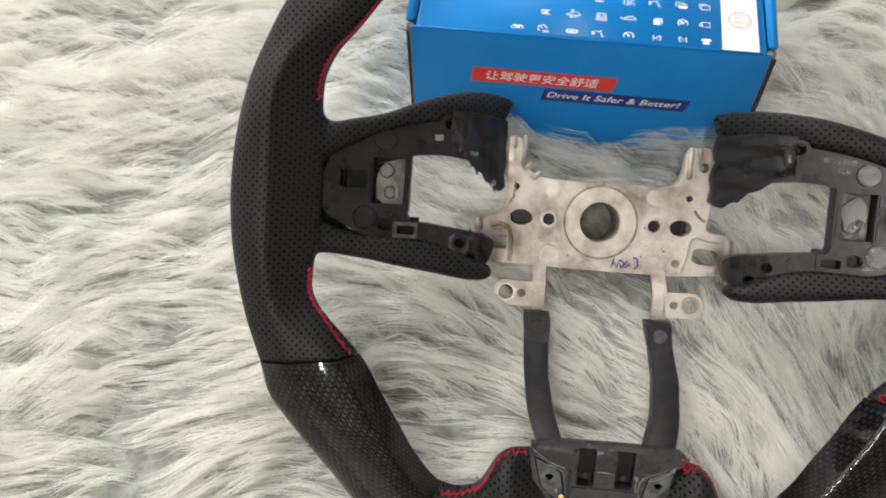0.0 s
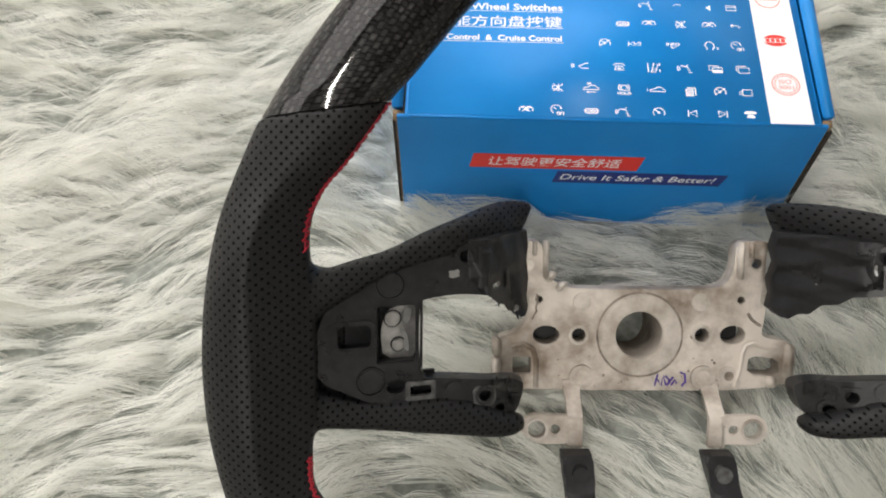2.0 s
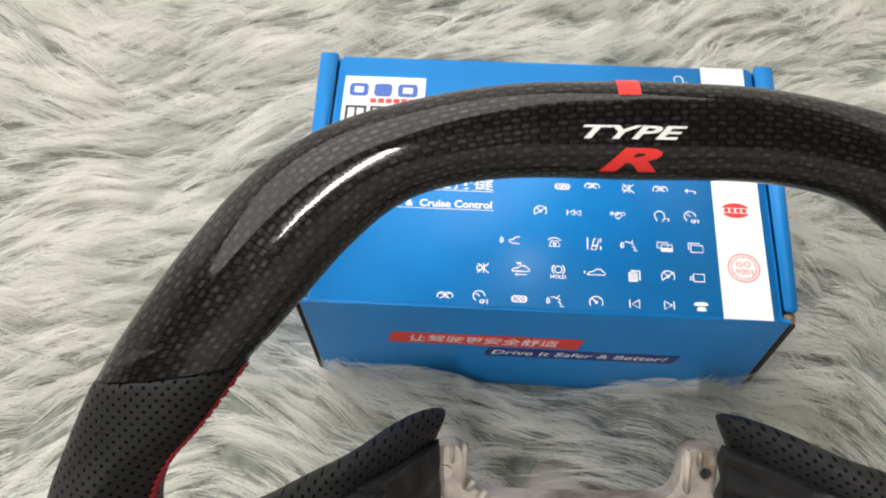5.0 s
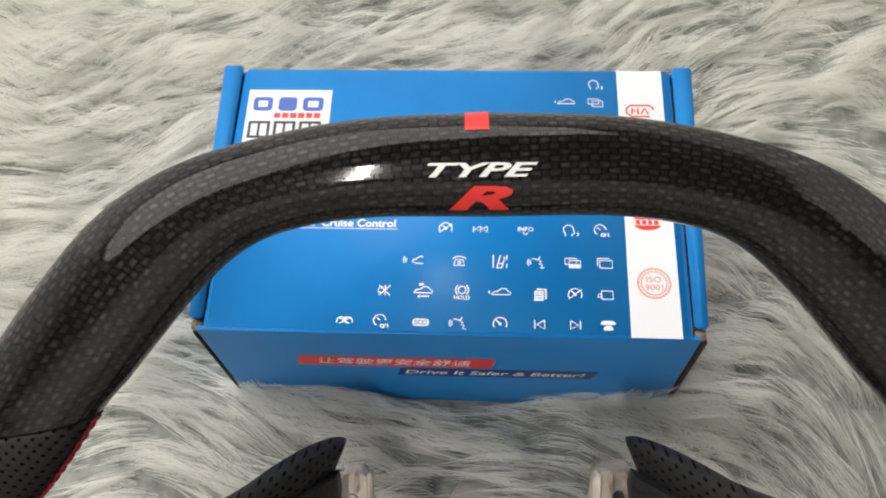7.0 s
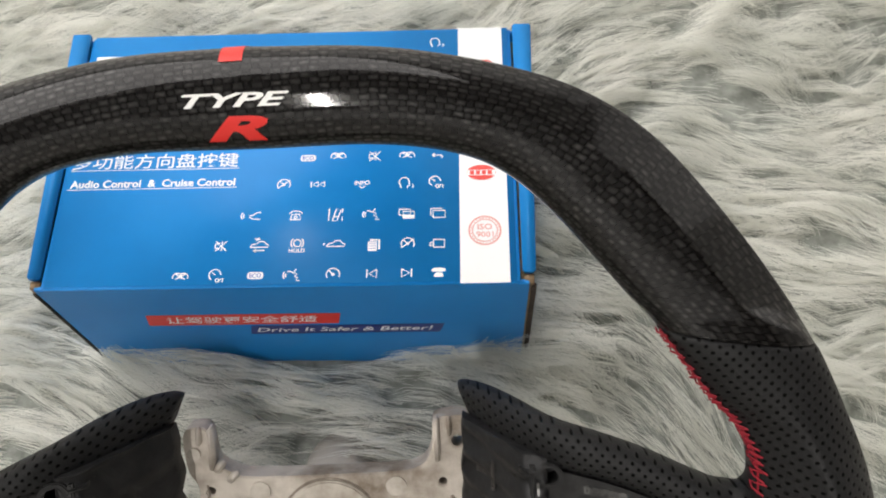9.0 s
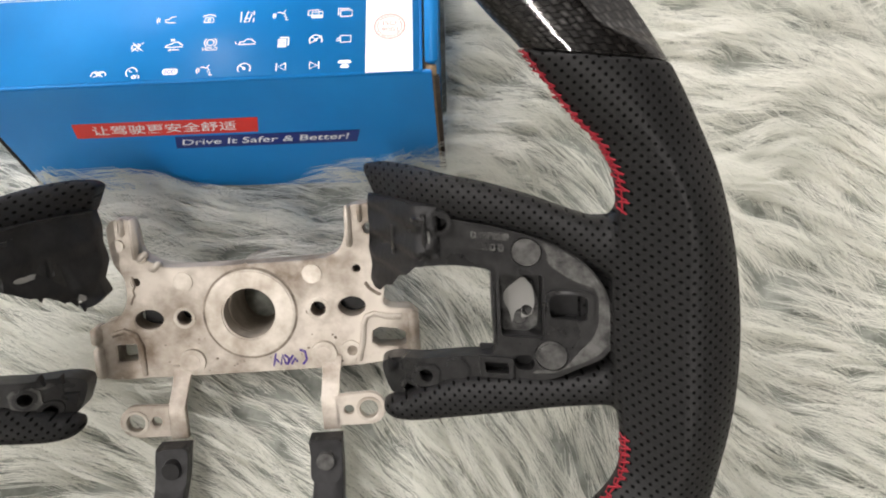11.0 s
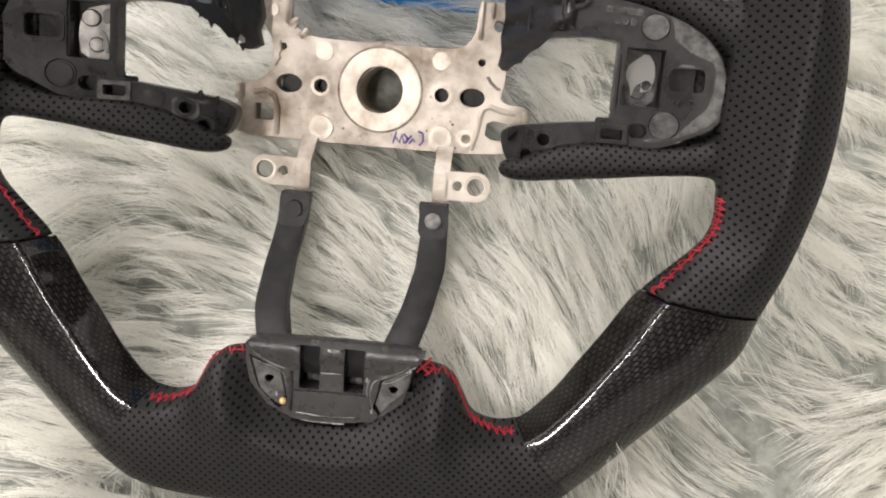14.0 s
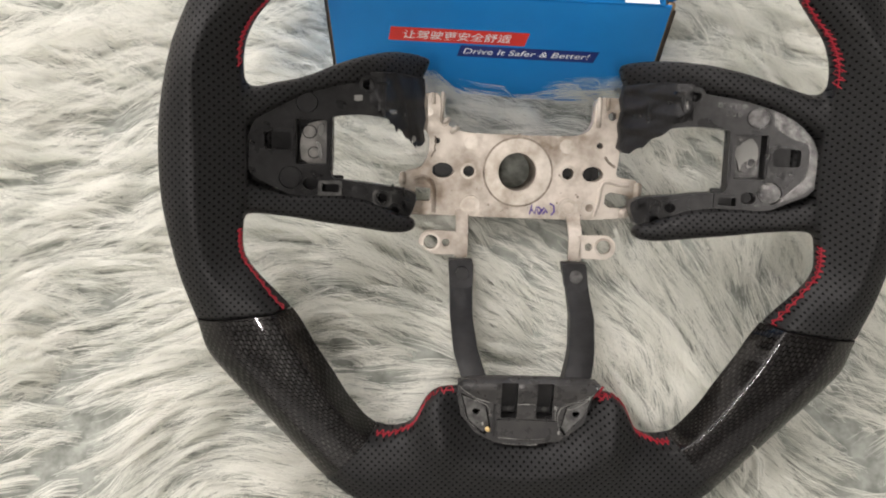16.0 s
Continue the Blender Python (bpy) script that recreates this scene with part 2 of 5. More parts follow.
def fur_material():
    """Silky pile: each hair has its own tone, with soft patches over the whole coat."""
    m = material("pale_grey_green_fur", (0.7, 0.7, 0.66), 0.5)
    g = node(m, "ShaderNodeNewGeometry")
    tc = node(m, "ShaderNodeTexCoord")
    patch = node(m, "ShaderNodeTexNoise", Scale=30.0, Detail=3.0)
    link(m, tc.outputs["Object"], patch.inputs["Vector"])
    def madd(a, k, b):
        n = node(m, "ShaderNodeMath")
        n.operation = "MULTIPLY_ADD"
        n.inputs[1].default_value = k
        link(m, a, n.inputs[0])
        if isinstance(b, float):
            n.inputs[2].default_value = b
        else:
            link(m, b, n.inputs[2])
        return n.outputs[0]

    tone = madd(g.outputs["Random Per Island"], 0.28, madd(patch.outputs["Fac"], 0.7, 0.04))
    r = node(m, "ShaderNodeValToRGB")
    r.color_ramp.elements[0].position, r.color_ramp.elements[1].position = 0.3, 0.85
    r.color_ramp.elements[0].color, r.color_ramp.elements[1].color = (0.69, 0.705, 0.645, 1), (0.985, 0.97, 0.915, 1)
    link(m, tone, r.inputs["Fac"])
    link(m, r.outputs["Color"], bsdf(m).inputs["Base Color"])
    # fine hairs scatter light softly: lean the shading towards the lie of the whole coat
    lean = node(m, "ShaderNodeVectorMath")
    lean.operation = "ADD"
    lean.inputs[1].default_value = (0.0, 0.0, 0.4)
    unit = node(m, "ShaderNodeVectorMath")
    unit.operation = "NORMALIZE"
    link(m, g.outputs["Normal"], lean.inputs[0])
    link(m, lean.outputs[0], unit.inputs[0])
    link(m, unit.outputs[0], bsdf(m).inputs["Normal"])
    t = node(m, "ShaderNodeBsdfTranslucent")
    link(m, r.outputs["Color"], t.inputs["Color"])
    mix = node(m, "ShaderNodeMixShader", Fac=0.36)
    link(m, bsdf(m).outputs[0], mix.inputs[1])
    link(m, t.outputs[0], mix.inputs[2])
    link(m, mix.outputs[0], m.node_tree.nodes["Material Output"].inputs["Surface"])
    return m


M_FUR = fur_material()
# grey-green undercoat, its tone darkened to put shade between the locks
M_UNDER = material("shade_toned_undercoat", (0.4, 0.41, 0.37), 0.9)
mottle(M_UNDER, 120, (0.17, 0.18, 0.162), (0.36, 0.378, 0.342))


# ---- mesh helpers ----
def part(name, mesh, mat, parent, label="", smooth=True):
    """Link a mesh or bmesh as one object under a thing or a part."""
    if isinstance(mesh, bmesh.types.BMesh):
        bm, mesh = mesh, bpy.data.meshes.new(name)
        bm.to_mesh(mesh)
        bm.free()
    if smooth and len(mesh.polygons) < 20000:
        auto_smooth(mesh, 42)
    mesh.materials.clear()
    mesh.materials.append(mat)
    mesh.polygons.foreach_set("use_smooth", [smooth] * len(mesh.polygons))
    ob = new(name, mesh)
    ob.parent = parent
    if label:
        ob["label"] = label
    return ob


def thing(name, m, label, category, **more):
    ob = new(name)
    ob.empty_display_size = 0.02
    ob.matrix_world = m
    return tagged(ob, label, category, **more)


def auto_smooth(mesh, degrees=35):
    """Mark edges sharper than the angle, so that flats stay flat and curves smooth."""
    bm = bmesh.new()
    bm.from_mesh(mesh)
    for e in bm.edges:
        e.smooth = len(e.link_faces) == 2 and e.calc_face_angle(0) < radians(degrees)
    bm.to_mesh(mesh)
    bm.free()
    return mesh


def curve_mesh(data):
    ob = bpy.data.objects.new("draft", data)
    scene.collection.objects.link(ob)
    dg = bpy.context.evaluated_depsgraph_get()
    mesh = bpy.data.meshes.new_from_object(ob.evaluated_get(dg))
    bpy.data.objects.remove(ob)
    bpy.data.curves.remove(data)
    return mesh


def ball(r, n=16):
    bm = bmesh.new()
    bmesh.ops.create_uvsphere(bm, u_segments=n, v_segments=n // 2, radius=r)
    return bm


def as_mesh(bm):
    mesh = bpy.data.meshes.new("draft")
    bm.to_mesh(mesh)
    bm.free()
    return mesh


def flat(loops, thick, bevel=0.0, lift=None, base=0.0, fine=None):
    """A sheet with holes from closed 2D loops (the first is the outside), in drawing units; its face lies at base, or at lift(u, v)."""
    pts, edges = [], []
    for loop in loops:
        n0 = len(pts)
        pts += [Vector(p) for p in loop]
        edges += [(n0 + i, n0 + (i + 1) % len(loop)) for i in range(len(loop))]
    if lift:
        us, vs = [p.x for p in pts], [p.y for p in pts]
        fine = fine or max(3.0, (max(us) - min(us)) / 30)
        pts += [Vector((u, v)) for u in np.arange(min(us) + 1.3, max(us), fine) for v in np.arange(min(vs) + 1.3, max(vs), fine)]
    co, _, faces, *_ = delaunay_2d_cdt(pts, edges, [], 1, 1e-5)

    def covered(p):
        odd = False
        for loop in loops:
            for (x0, y0), (x1, y1) in zip(loop, loop[1:] + loop[:1]):
                if (y0 > p.y) != (y1 > p.y) and p.x < x0 + (p.y - y0) / (y1 - y0) * (x1 - x0):
                    odd = not odd
        return odd

    faces = [f for f in faces if covered((co[f[0]] + co[f[1]] + co[f[2]]) / 3)]
    bm = bmesh.new()
    vs = [bm.verts.new((c.x, c.y, 0)) for c in co]
    for f in faces:
        bm.faces.new([vs[k] for k in f])
    bmesh.ops.delete(bm, geom=[v for v in bm.verts if not v.link_faces], context="VERTS")
    for f in bm.faces:
        if f.normal.z == 0:
            f.normal_update()
        if f.normal.z < 0:
            f.normal_flip()
    top = bm.faces[:]
    if thick > 0.2:
        made = bmesh.ops.extrude_face_region(bm, geom=top, use_keep_orig=True)
        down = [g for g in made["geom"] if isinstance(g, bmesh.types.BMVert)]
        for v in down:
            v.co.z -= thick
        bmesh.ops.recalc_face_normals(bm, faces=bm.faces)
        if bevel:
            rim = [e for e in bm.edges if len(e.link_faces) == 2 and e.verts[0].co.z > -1e-6 and e.verts[1].co.z > -1e-6
                   and e.calc_face_angle(0) > 1]
            bmesh.ops.bevel(bm, geom=rim, offset=bevel, segments=2, affect="EDGES", clamp_overlap=True)
    for v in bm.verts:
        u, v_, w = v.co
        v.co = (u * K, v_ * K, (w + (lift(u, v_) if lift else base)) * K)
    return auto_smooth(as_mesh(bm))


def circle(cu, cv, r, n=28, rv=None):
    return [(cu + r * math.cos(2 * math.pi * i / n), cv + (rv or r) * math.sin(2 * math.pi * i / n)) for i in range(n)]


def rect(u0, v0, u1, v1, r=0.0, n=4):
    if not r:
        return [(u0, v0), (u1, v0), (u1, v1), (u0, v1)]
    out = []
    for cu, cv, a0 in ((u1 - r, v0 + r, -90), (u1 - r, v1 - r, 0), (u0 + r, v1 - r, 90), (u0 + r, v0 + r, 180)):
        for i in range(n + 1):
            a = radians(a0 + 90 * i / n)
            out.append((cu + r * math.cos(a), cv + r * math.sin(a)))
    return out


def rounded(loop, times=2):
    """Corner cutting: smooths a closed loop."""
    for _ in range(times):
        out = []
        for a, b in zip(loop, loop[1:] + loop[:1]):
            out.append((a[0] * 0.8 + b[0] * 0.2, a[1] * 0.8 + b[1] * 0.2))
            out.append((a[0] * 0.2 + b[0] * 0.8, a[1] * 0.2 + b[1] * 0.8))
        loop = out
    return loop


def dense(loop, n):
    return [(a[0] + (b[0] - a[0]) * t / n, a[1] + (b[1] - a[1]) * t / n) for a, b in zip(loop, loop[1:] + loop[:1]) for t in range(n)]


def mirrored(loop, side):
    return loop if side > 0 else [(-u, v) for u, v in reversed(loop)]


def spline(keys, x):
    """Smooth interpolation through rows of (x, values...)."""
    keys = np.array(keys, float)
    xs, ys = keys[:, 0], keys[:, 1:]
    slope = np.gradient(ys, xs, axis=0)
    i = int(np.clip(np.searchsorted(xs, x) - 1, 0, len(xs) - 2))
    h = xs[i + 1] - xs[i]
    t = np.clip((x - xs[i]) / h, 0, 1)
    return ((2 * t**3 - 3 * t**2 + 1) * ys[i] + (t**3 - 2 * t**2 + t) * h * slope[i]
            + (-2 * t**3 + 3 * t**2) * ys[i + 1] + (t**3 - t**2) * h * slope[i + 1])


def loft(rings, cap=True, closed=False):
    """Skin a row of rings of equal length; the UV map runs in metres along and around."""
    bm = bmesh.new()
    uvl = bm.loops.layers.uv.new("UVMap")
    rows = [[bm.verts.new(p) for p in ring] for ring in rings]
    n = len(rings[0])
    along = [0.0]
    for a, b in zip(rings, rings[1:]):
        along.append(along[-1] + float(np.linalg.norm(np.mean(a, 0) - np.mean(b, 0))))
    around = [0.0]
    mid = rings[len(rings) // 2]
    for i in range(n):
        around.append(around[-1] + float(np.linalg.norm(np.subtract(mid[i], mid[(i + 1) % n]))))
    for j in range(len(rows) - 1):
        for i in range(n):
            f = bm.faces.new((rows[j][i], rows[j][(i + 1) % n], rows[j + 1][(i + 1) % n], rows[j + 1][i]))
            for l, (a, b) in zip(f.loops, ((j, i), (j, i + 1), (j + 1, i + 1), (j + 1, i))):
                l[uvl].uv = (along[a], around[b])
    if cap:
        bm.faces.new(rows[0][::-1])
        bm.faces.new(rows[-1])
    bmesh.ops.recalc_face_normals(bm, faces=bm.faces)
    return bm


def tube(points, radius, n=8, flatten=1.0):
    """A round bar along points (drawing units)."""
    pts = [Vector(p) * K for p in points]
    rings = []
    for i, p in enumerate(pts):
        d = (pts[min(i + 1, len(pts) - 1)] - pts[max(i - 1, 0)]).normalized()
        a = d.cross(Vector((0, 0, 1)))
        a = a.normalized() if a.length > 1e-4 else Vector((1, 0, 0))
        b = d.cross(a)
        rings.append([tuple(p + (a * math.cos(2 * math.pi * k / n) + b * flatten * math.sin(2 * math.pi * k / n)) * radius * K) for k in range(n)])
    return loft(rings)


def disc(cu, cv, w, r, height, bevel=0.4, n=28):
    """A round boss whose top lies at w."""
    return flat([circle(cu, cv, r, n)], height, bevel, base=w)


def text_mesh(body, size, width=None, bold=0.0, shear=0.0, depth=0.15):
    """Lettering in the built-in font, its left end at the origin, in drawing units; width stretches it to a length."""
    data = bpy.data.curves.new("lettering", "FONT")
    data.body, data.size, data.offset, data.shear, data.extrude = body, size, bold, shear, depth
    data.resolution_u = 3
    mesh = curve_mesh(data)
    co = np.empty(len(mesh.vertices) * 3)
    mesh.vertices.foreach_get("co", co)
    co = co.reshape(-1, 3)
    if len(co):
        co[:, 0] -= co[:, 0].min()
        if width:
            co[:, 0] *= width / max(co[:, 0].max(), 1e-6)
        mesh.vertices.foreach_set("co", (co * K).ravel())
    return mesh


def moved(mesh, m):
    mesh.transform(m)
    return mesh


def merged(*meshes):
    bm = bmesh.new()
    for m in meshes:
        if isinstance(m, bmesh.types.BMesh):
            d = bpy.data.meshes.new("draft")
            m.to_mesh(d)
            m.free()
            m = d
        bm.from_mesh(m)
        bpy.data.meshes.remove(m)
    return bm


def bar(u0, v0, w0, u1, v1, w1, bevel=0.4):
    """A bevelled block between two corners (drawing units)."""
    bm = bmesh.new()
    bmesh.ops.create_cube(bm, size=1)
    for p in bm.verts:
        p.co = Vector(((u0 + u1) / 2 + p.co.x * (u1 - u0), (v0 + v1) / 2 + p.co.y * (v1 - v0), (w0 + w1) / 2 + p.co.z * (w1 - w0))) * K
    if bevel:
        bmesh.ops.bevel(bm, geom=bm.edges[:], offset=bevel * K, segments=2, affect="EDGES")
    return bm


# ---- the room ----
BASE = -42.0   # height of the rug's backing, drawing units


def panel(name, lo, hi, mat, label):
    bm = bmesh.new()
    bmesh.ops.create_cube(bm, size=1)
    for p in bm.verts:
        p.co = Vector([(a + b) / 2 + c * (b - a) for a, b, c in zip(lo, hi, p.co)])
    ob = part(name, bm, mat, None, label, smooth=False)
    return tagged(ob, kind="structure", category=name.split("_")[0])


FLOOR_Z = BASE * K - 0.006
ROOM = 3.6
panel("floor", (-ROOM, -ROOM, FLOOR_Z - 0.1), (ROOM, ROOM, FLOOR_Z), M_FLOOR, "pale plain floor under the rug")
panel("wall_north", (-ROOM, ROOM, FLOOR_Z), (ROOM, ROOM + 0.1, 2.6), M_WALL, "plain grey painted wall")
panel("wall_south", (-ROOM, -ROOM - 0.1, FLOOR_Z), (ROOM, -ROOM, 2.6), M_WALL, "plain grey painted wall")
panel("wall_east", (ROOM, -ROOM - 0.1, FLOOR_Z), (ROOM + 0.1, ROOM + 0.1, 2.6), M_WALL, "plain grey painted wall")
panel("wall_west", (-ROOM - 0.1, -ROOM - 0.1, FLOOR_Z), (-ROOM, ROOM + 0.1, 2.6), M_WALL, "plain grey painted wall")
panel("ceiling", (-ROOM - 0.1, -ROOM - 0.1, 2.6), (ROOM + 0.1, ROOM + 0.1, 2.7), M_CEILING, "plain grey ceiling")

# ---- the steering wheel ----
HUB = Vector((0.8, -80.0, 14.5)) * K
AX = Vector((0.99815, 0.05801, -0.018))
AN = Vector((0.04895, -0.59269, 0.80394))
AU = AN.cross(AX)
WHEEL_M = Matrix(((AX.x, AU.x, AN.x, HUB.x), (AX.y, AU.y, AN.y, HUB.y), (AX.z, AU.z, AN.z, HUB.z), (0, 0, 0, 1)))
wheel = thing("steering_wheel", WHEEL_M, "stripped black leather and carbon steering wheel lying on the fur rug", "steering wheel")

# the two edges of the rim seen face on, from the top round to the bottom: station, u, v (inner edge also w)
OUTER = [(1, 0, 196), (2, 38, 194.5), (3, 70, 189), (4, 98, 180), (5, 121, 165), (6, 142, 142), (7, 160, 118), (8, 173, 97),
         (9, 184, 73), (10, 190.5, 55), (11, 195.5, 30), (12, 197.5, 2), (13, 196, -24), (14, 192, -46), (15, 186.5, -67),
         (16, 178, -90), (17, 172.5, -106), (18, 162, -119), (19, 140, -142), (20, 107, -176), (21, 84, -190), (22, 53, -195), (23, 0, -196)]
INNER = [(1, 0, 165, 96), (2, 36, 165, 96), (3, 60, 161.5, 96), (4, 76, 154.5, 96), (5, 91, 141, 96), (6, 104, 126, 96),
         (7, 114, 114, 96), (8, 123, 104, 96), (9, 139, 82, 96), (10, 151, 67, 95), (11, 156.5, 48, 92), (12, 154, 5, 86), (13, 154.5, -22, 87),
         (14, 156, -40, 92), (15, 152, -58, 96), (16, 127, -83, 97), (17, 114, -103, 97), (18, 104, -118, 97), (19, 94, -133, 97),
         (20, 80, -146, 97), (21, 62, -144, 98), (22, 46, -124, 98), (23, 0, -126, 98)]


# flattened faces of the rim's section: first and last station, from and to angle, how flat, run-in at both ends
FACETS = [(1.6, 7.95, 6, 80, 0.97, 2.6, 0.35), (3.2, 8.2, 80, 128, 0.7, 1.6, 0.6), (8.4, 15.7, 90, 172, 0.95, 1.2, 0.6), (8.4, 15.7, 14, 86, 0.45, 1.2, 0.6),
          (15.2, 20.8, 8, 72, 0.6, 0.5, 0.5), (15.2, 20.8, 72, 126, 0.45, 0.5, 0.5), (15.2, 20.8, 126, 198, 0.97, 0.5, 0.5)]


def rim_point(s, phi, side=1, grow=0.0, d=14.0, power=2.3):
    """A point on the rim's skin: station s, angle phi (0 at the outer edge, 90 degrees at the front)."""
    d += 7.5 * math.exp(-((s - 12.0) / 2.2) ** 4)   # the side grips stand up in a ridge
    ou, ov = spline(OUTER, s)
    iu, iv, iw = spline(INNER, s)
    o, i = np.array((ou, ov, 96.0)), np.array((iu, iv, iw))
    h = (o - i) / 2
    h *= 1 + grow / np.linalg.norm(h)

    def skin(a):
        c, n = math.cos(a), math.sin(a)
        c, n = math.copysign(abs(c) ** (2 / power), c), math.copysign(abs(n) ** (2 / power), n)
        return (o + i) / 2 + h * c + np.array((0, 0, (d + grow) * n))

    p = skin(phi)
    deg = math.degrees(phi) % 360
    for s0, s1, a0, a1, most, run0, run1 in FACETS:
        if s0 < s < s1:
            # the outer face of the crown ends in a rounded tip
            a1 = a1 - (a1 - a0) * 0.8 * max(0.0, 1 - (s1 - s) / 0.7) ** 2 if a0 == 6 else a1
            if a0 < deg < a1:
                most *= 0.4 if side < 0 and s1 in (7.95, 8.2) else 1.0   # the west half of the crown is rounder
                amount = most * min(1.0, (s - s0) / run0, (s1 - s) / run1)
                a, b = skin(radians(a0)), skin(radians(a1))
                along = np.clip(np.dot(p - a, b - a) / np.dot(b - a, b - a), 0, 1)
                p = p + (a + (b - a) * along - p) * amount
    return (p[0] * side * K, p[1] * K, p[2] * K)


def rim_rings(s0, s1, side, grow, d=14.0, power=2.3, n=44, step=0.1):
    count = max(2, int(round((s1 - s0) / step)) + 1)
    return [[rim_point(s, 2 * math.pi * k / n, side, grow, d, power) for k in range(n)] for s in np.linspace(s0, s1, count)]


# carbon crown, in one piece over the top
crown = rim_rings(1, 8, -1, 0.0, n=90, step=0.08)[::-1] + rim_rings(1, 8, 1, 0.0, n=90, step=0.08)[1:]
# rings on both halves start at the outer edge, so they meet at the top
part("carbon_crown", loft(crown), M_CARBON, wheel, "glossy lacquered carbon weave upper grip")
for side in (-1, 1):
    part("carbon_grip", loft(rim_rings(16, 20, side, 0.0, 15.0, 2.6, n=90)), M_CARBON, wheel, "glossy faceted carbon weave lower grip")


def arm_rings(keys, side, n=28):
    rings = []
    for u in np.linspace(keys[0][0], keys[-1][0], 26):
        lo, hi, wc, d = spline([(-k[0], *k[1:]) for k in keys], -u)
        ring = []
        for k in range(n):
            a = 2 * math.pi * k / n
            c, s = math.cos(a), math.sin(a)
            c, s = math.copysign(abs(c) ** 0.8, c), math.copysign(abs(s) ** 0.8, s)
            ring.append((u * side * K, ((lo + hi) / 2 + (hi - lo) / 2 * c) * K, (wc + d * s) * K))
        rings.append(ring)
    return rings


ARM_EAST = [(174, 2, 44, 88, 13), (158, 15, 39, 82, 12), (145, 24, 42.5, 77, 11.5), (125, 34, 50, 69, 10.5), (110, 38, 54.5, 64, 10),
            (93, 40, 58, 55, 11), (82, 38, 60, 40, 13), (73, 37, 60.5, 26, 13), (66, 38, 60, 14, 11), (61, 42, 58.5, 8, 8)]
ARM_WEST = [(174, 2, 40, 88, 13), (158, 12, 33, 82, 12), (145, 20, 37, 77, 11.5), (125, 31, 42.5, 69, 10.5), (110, 36, 49.5, 64, 10),
            (93, 39, 56, 55, 11), (82, 38, 59.5, 40, 13), (73, 37, 60.5, 26, 13), (66, 38, 60, 14, 11), (60, 42, 58, 8, 8)]
UPPER_ARM = {1: ARM_EAST, -1: ARM_WEST}
LOWER_ARM = [(174, -40, 0, 86, 12), (158, -34, -13, 80, 11), (137, -35, -21, 73, 10.5), (112, -39, -22, 66, 10.5), (92, -42, -25, 60, 10.5),
             (80, -44, -30, 56, 10), (73, -44.5, -34, 54, 9), (66, -43.5, -35.5, 51, 8), (63.5, -42, -37, 50, 6)]


def blended(ob, voxel, rounds):
    m = ob.modifiers.new("fuse", "REMESH")
    m.mode, m.voxel_size, m.use_smooth_shade = "VOXEL", voxel, True
    s = ob.modifiers.new("ease", "SMOOTH")
    s.factor, s.iterations = 0.5, rounds
    return ob


def push(mesh_or_bm, f):
    for p in (mesh_or_bm.verts if isinstance(mesh_or_bm, bmesh.types.BMesh) else mesh_or_bm.vertices):
        p.co = f(p.co)
    return mesh_or_bm


for side in (-1, 1):
    top = 38 if side > 0 else 32
    web = [(172, -30, 38, 76, 9), (160, -30, 38, 75, 8), (150, -24, 34, 73, 6.5), (143, -20, 30, 71, 6)]
    lumps = [push(ball(1.0), lambda c, q=q, r=r, side=side: Vector(((q[0] * side + c.x * r), q[1] + c.y * r, q[2] + c.z * 9)) * K)
             for q, r in (((162, top, 84), 9), ((163, -29, 83), 8), ((152, top - 2, 79), 6), ((152, -29, 77), 5))]
    upper = push(loft(arm_rings(UPPER_ARM[side], side)), lambda c: c - Vector((side * 0.4 * max(0.0, 74 - abs(c.x) / K) / 13 * (c.y - 52 * K), 0, 0)))
    body = merged(loft(rim_rings(8, 16, side, 0.7)), upper, loft(arm_rings(LOWER_ARM, side)), loft(arm_rings(web, side)), *lumps)
    blended(part("leather_grip", body, M_LEATHER, wheel, "perforated black leather side grip with two spoke arms"), 1.5 * K, 10)

bottom = rim_rings(20, 23, -1, 0.7, 15.0, n=72)[:-1] + rim_rings(20, 23, 1, 0.7, 15.0, n=72)[::-1]


def bottom_form(c):
    """The leather swells beside the trim block, sinks round its edge and rises to a smile-shaped ridge below it."""
    u, v, w = c / K
    if w > 97:
        front = min(1.0, (w - 97) / 8)
        r = math.hypot(u / 37, (v + 118) / 32)
        w += front * (5.5 * math.exp(-((abs(u) - 45) / 8.5) ** 2) * min(1, max(0, (v + 172) / 20)) - 6.5 * math.exp(-((r - 1.1) / 0.19) ** 2)
                      + 2.2 * math.exp(-((r - 1.56) / 0.2) ** 2) * math.exp(-(u / 46) ** 4))
    if v > -150 and abs(u) < np.interp(v, (-150, -146, -143, -133, -122, -117), (11, 18, 22.5, 31, 34.5, 35.5)):
        w = min(w, 93)
    return Vector((u, v, w)) * K


part("leather_bottom", push(loft(bottom), bottom_form), M_LEATHER, wheel, "perforated black leather flat bottom of the rim")


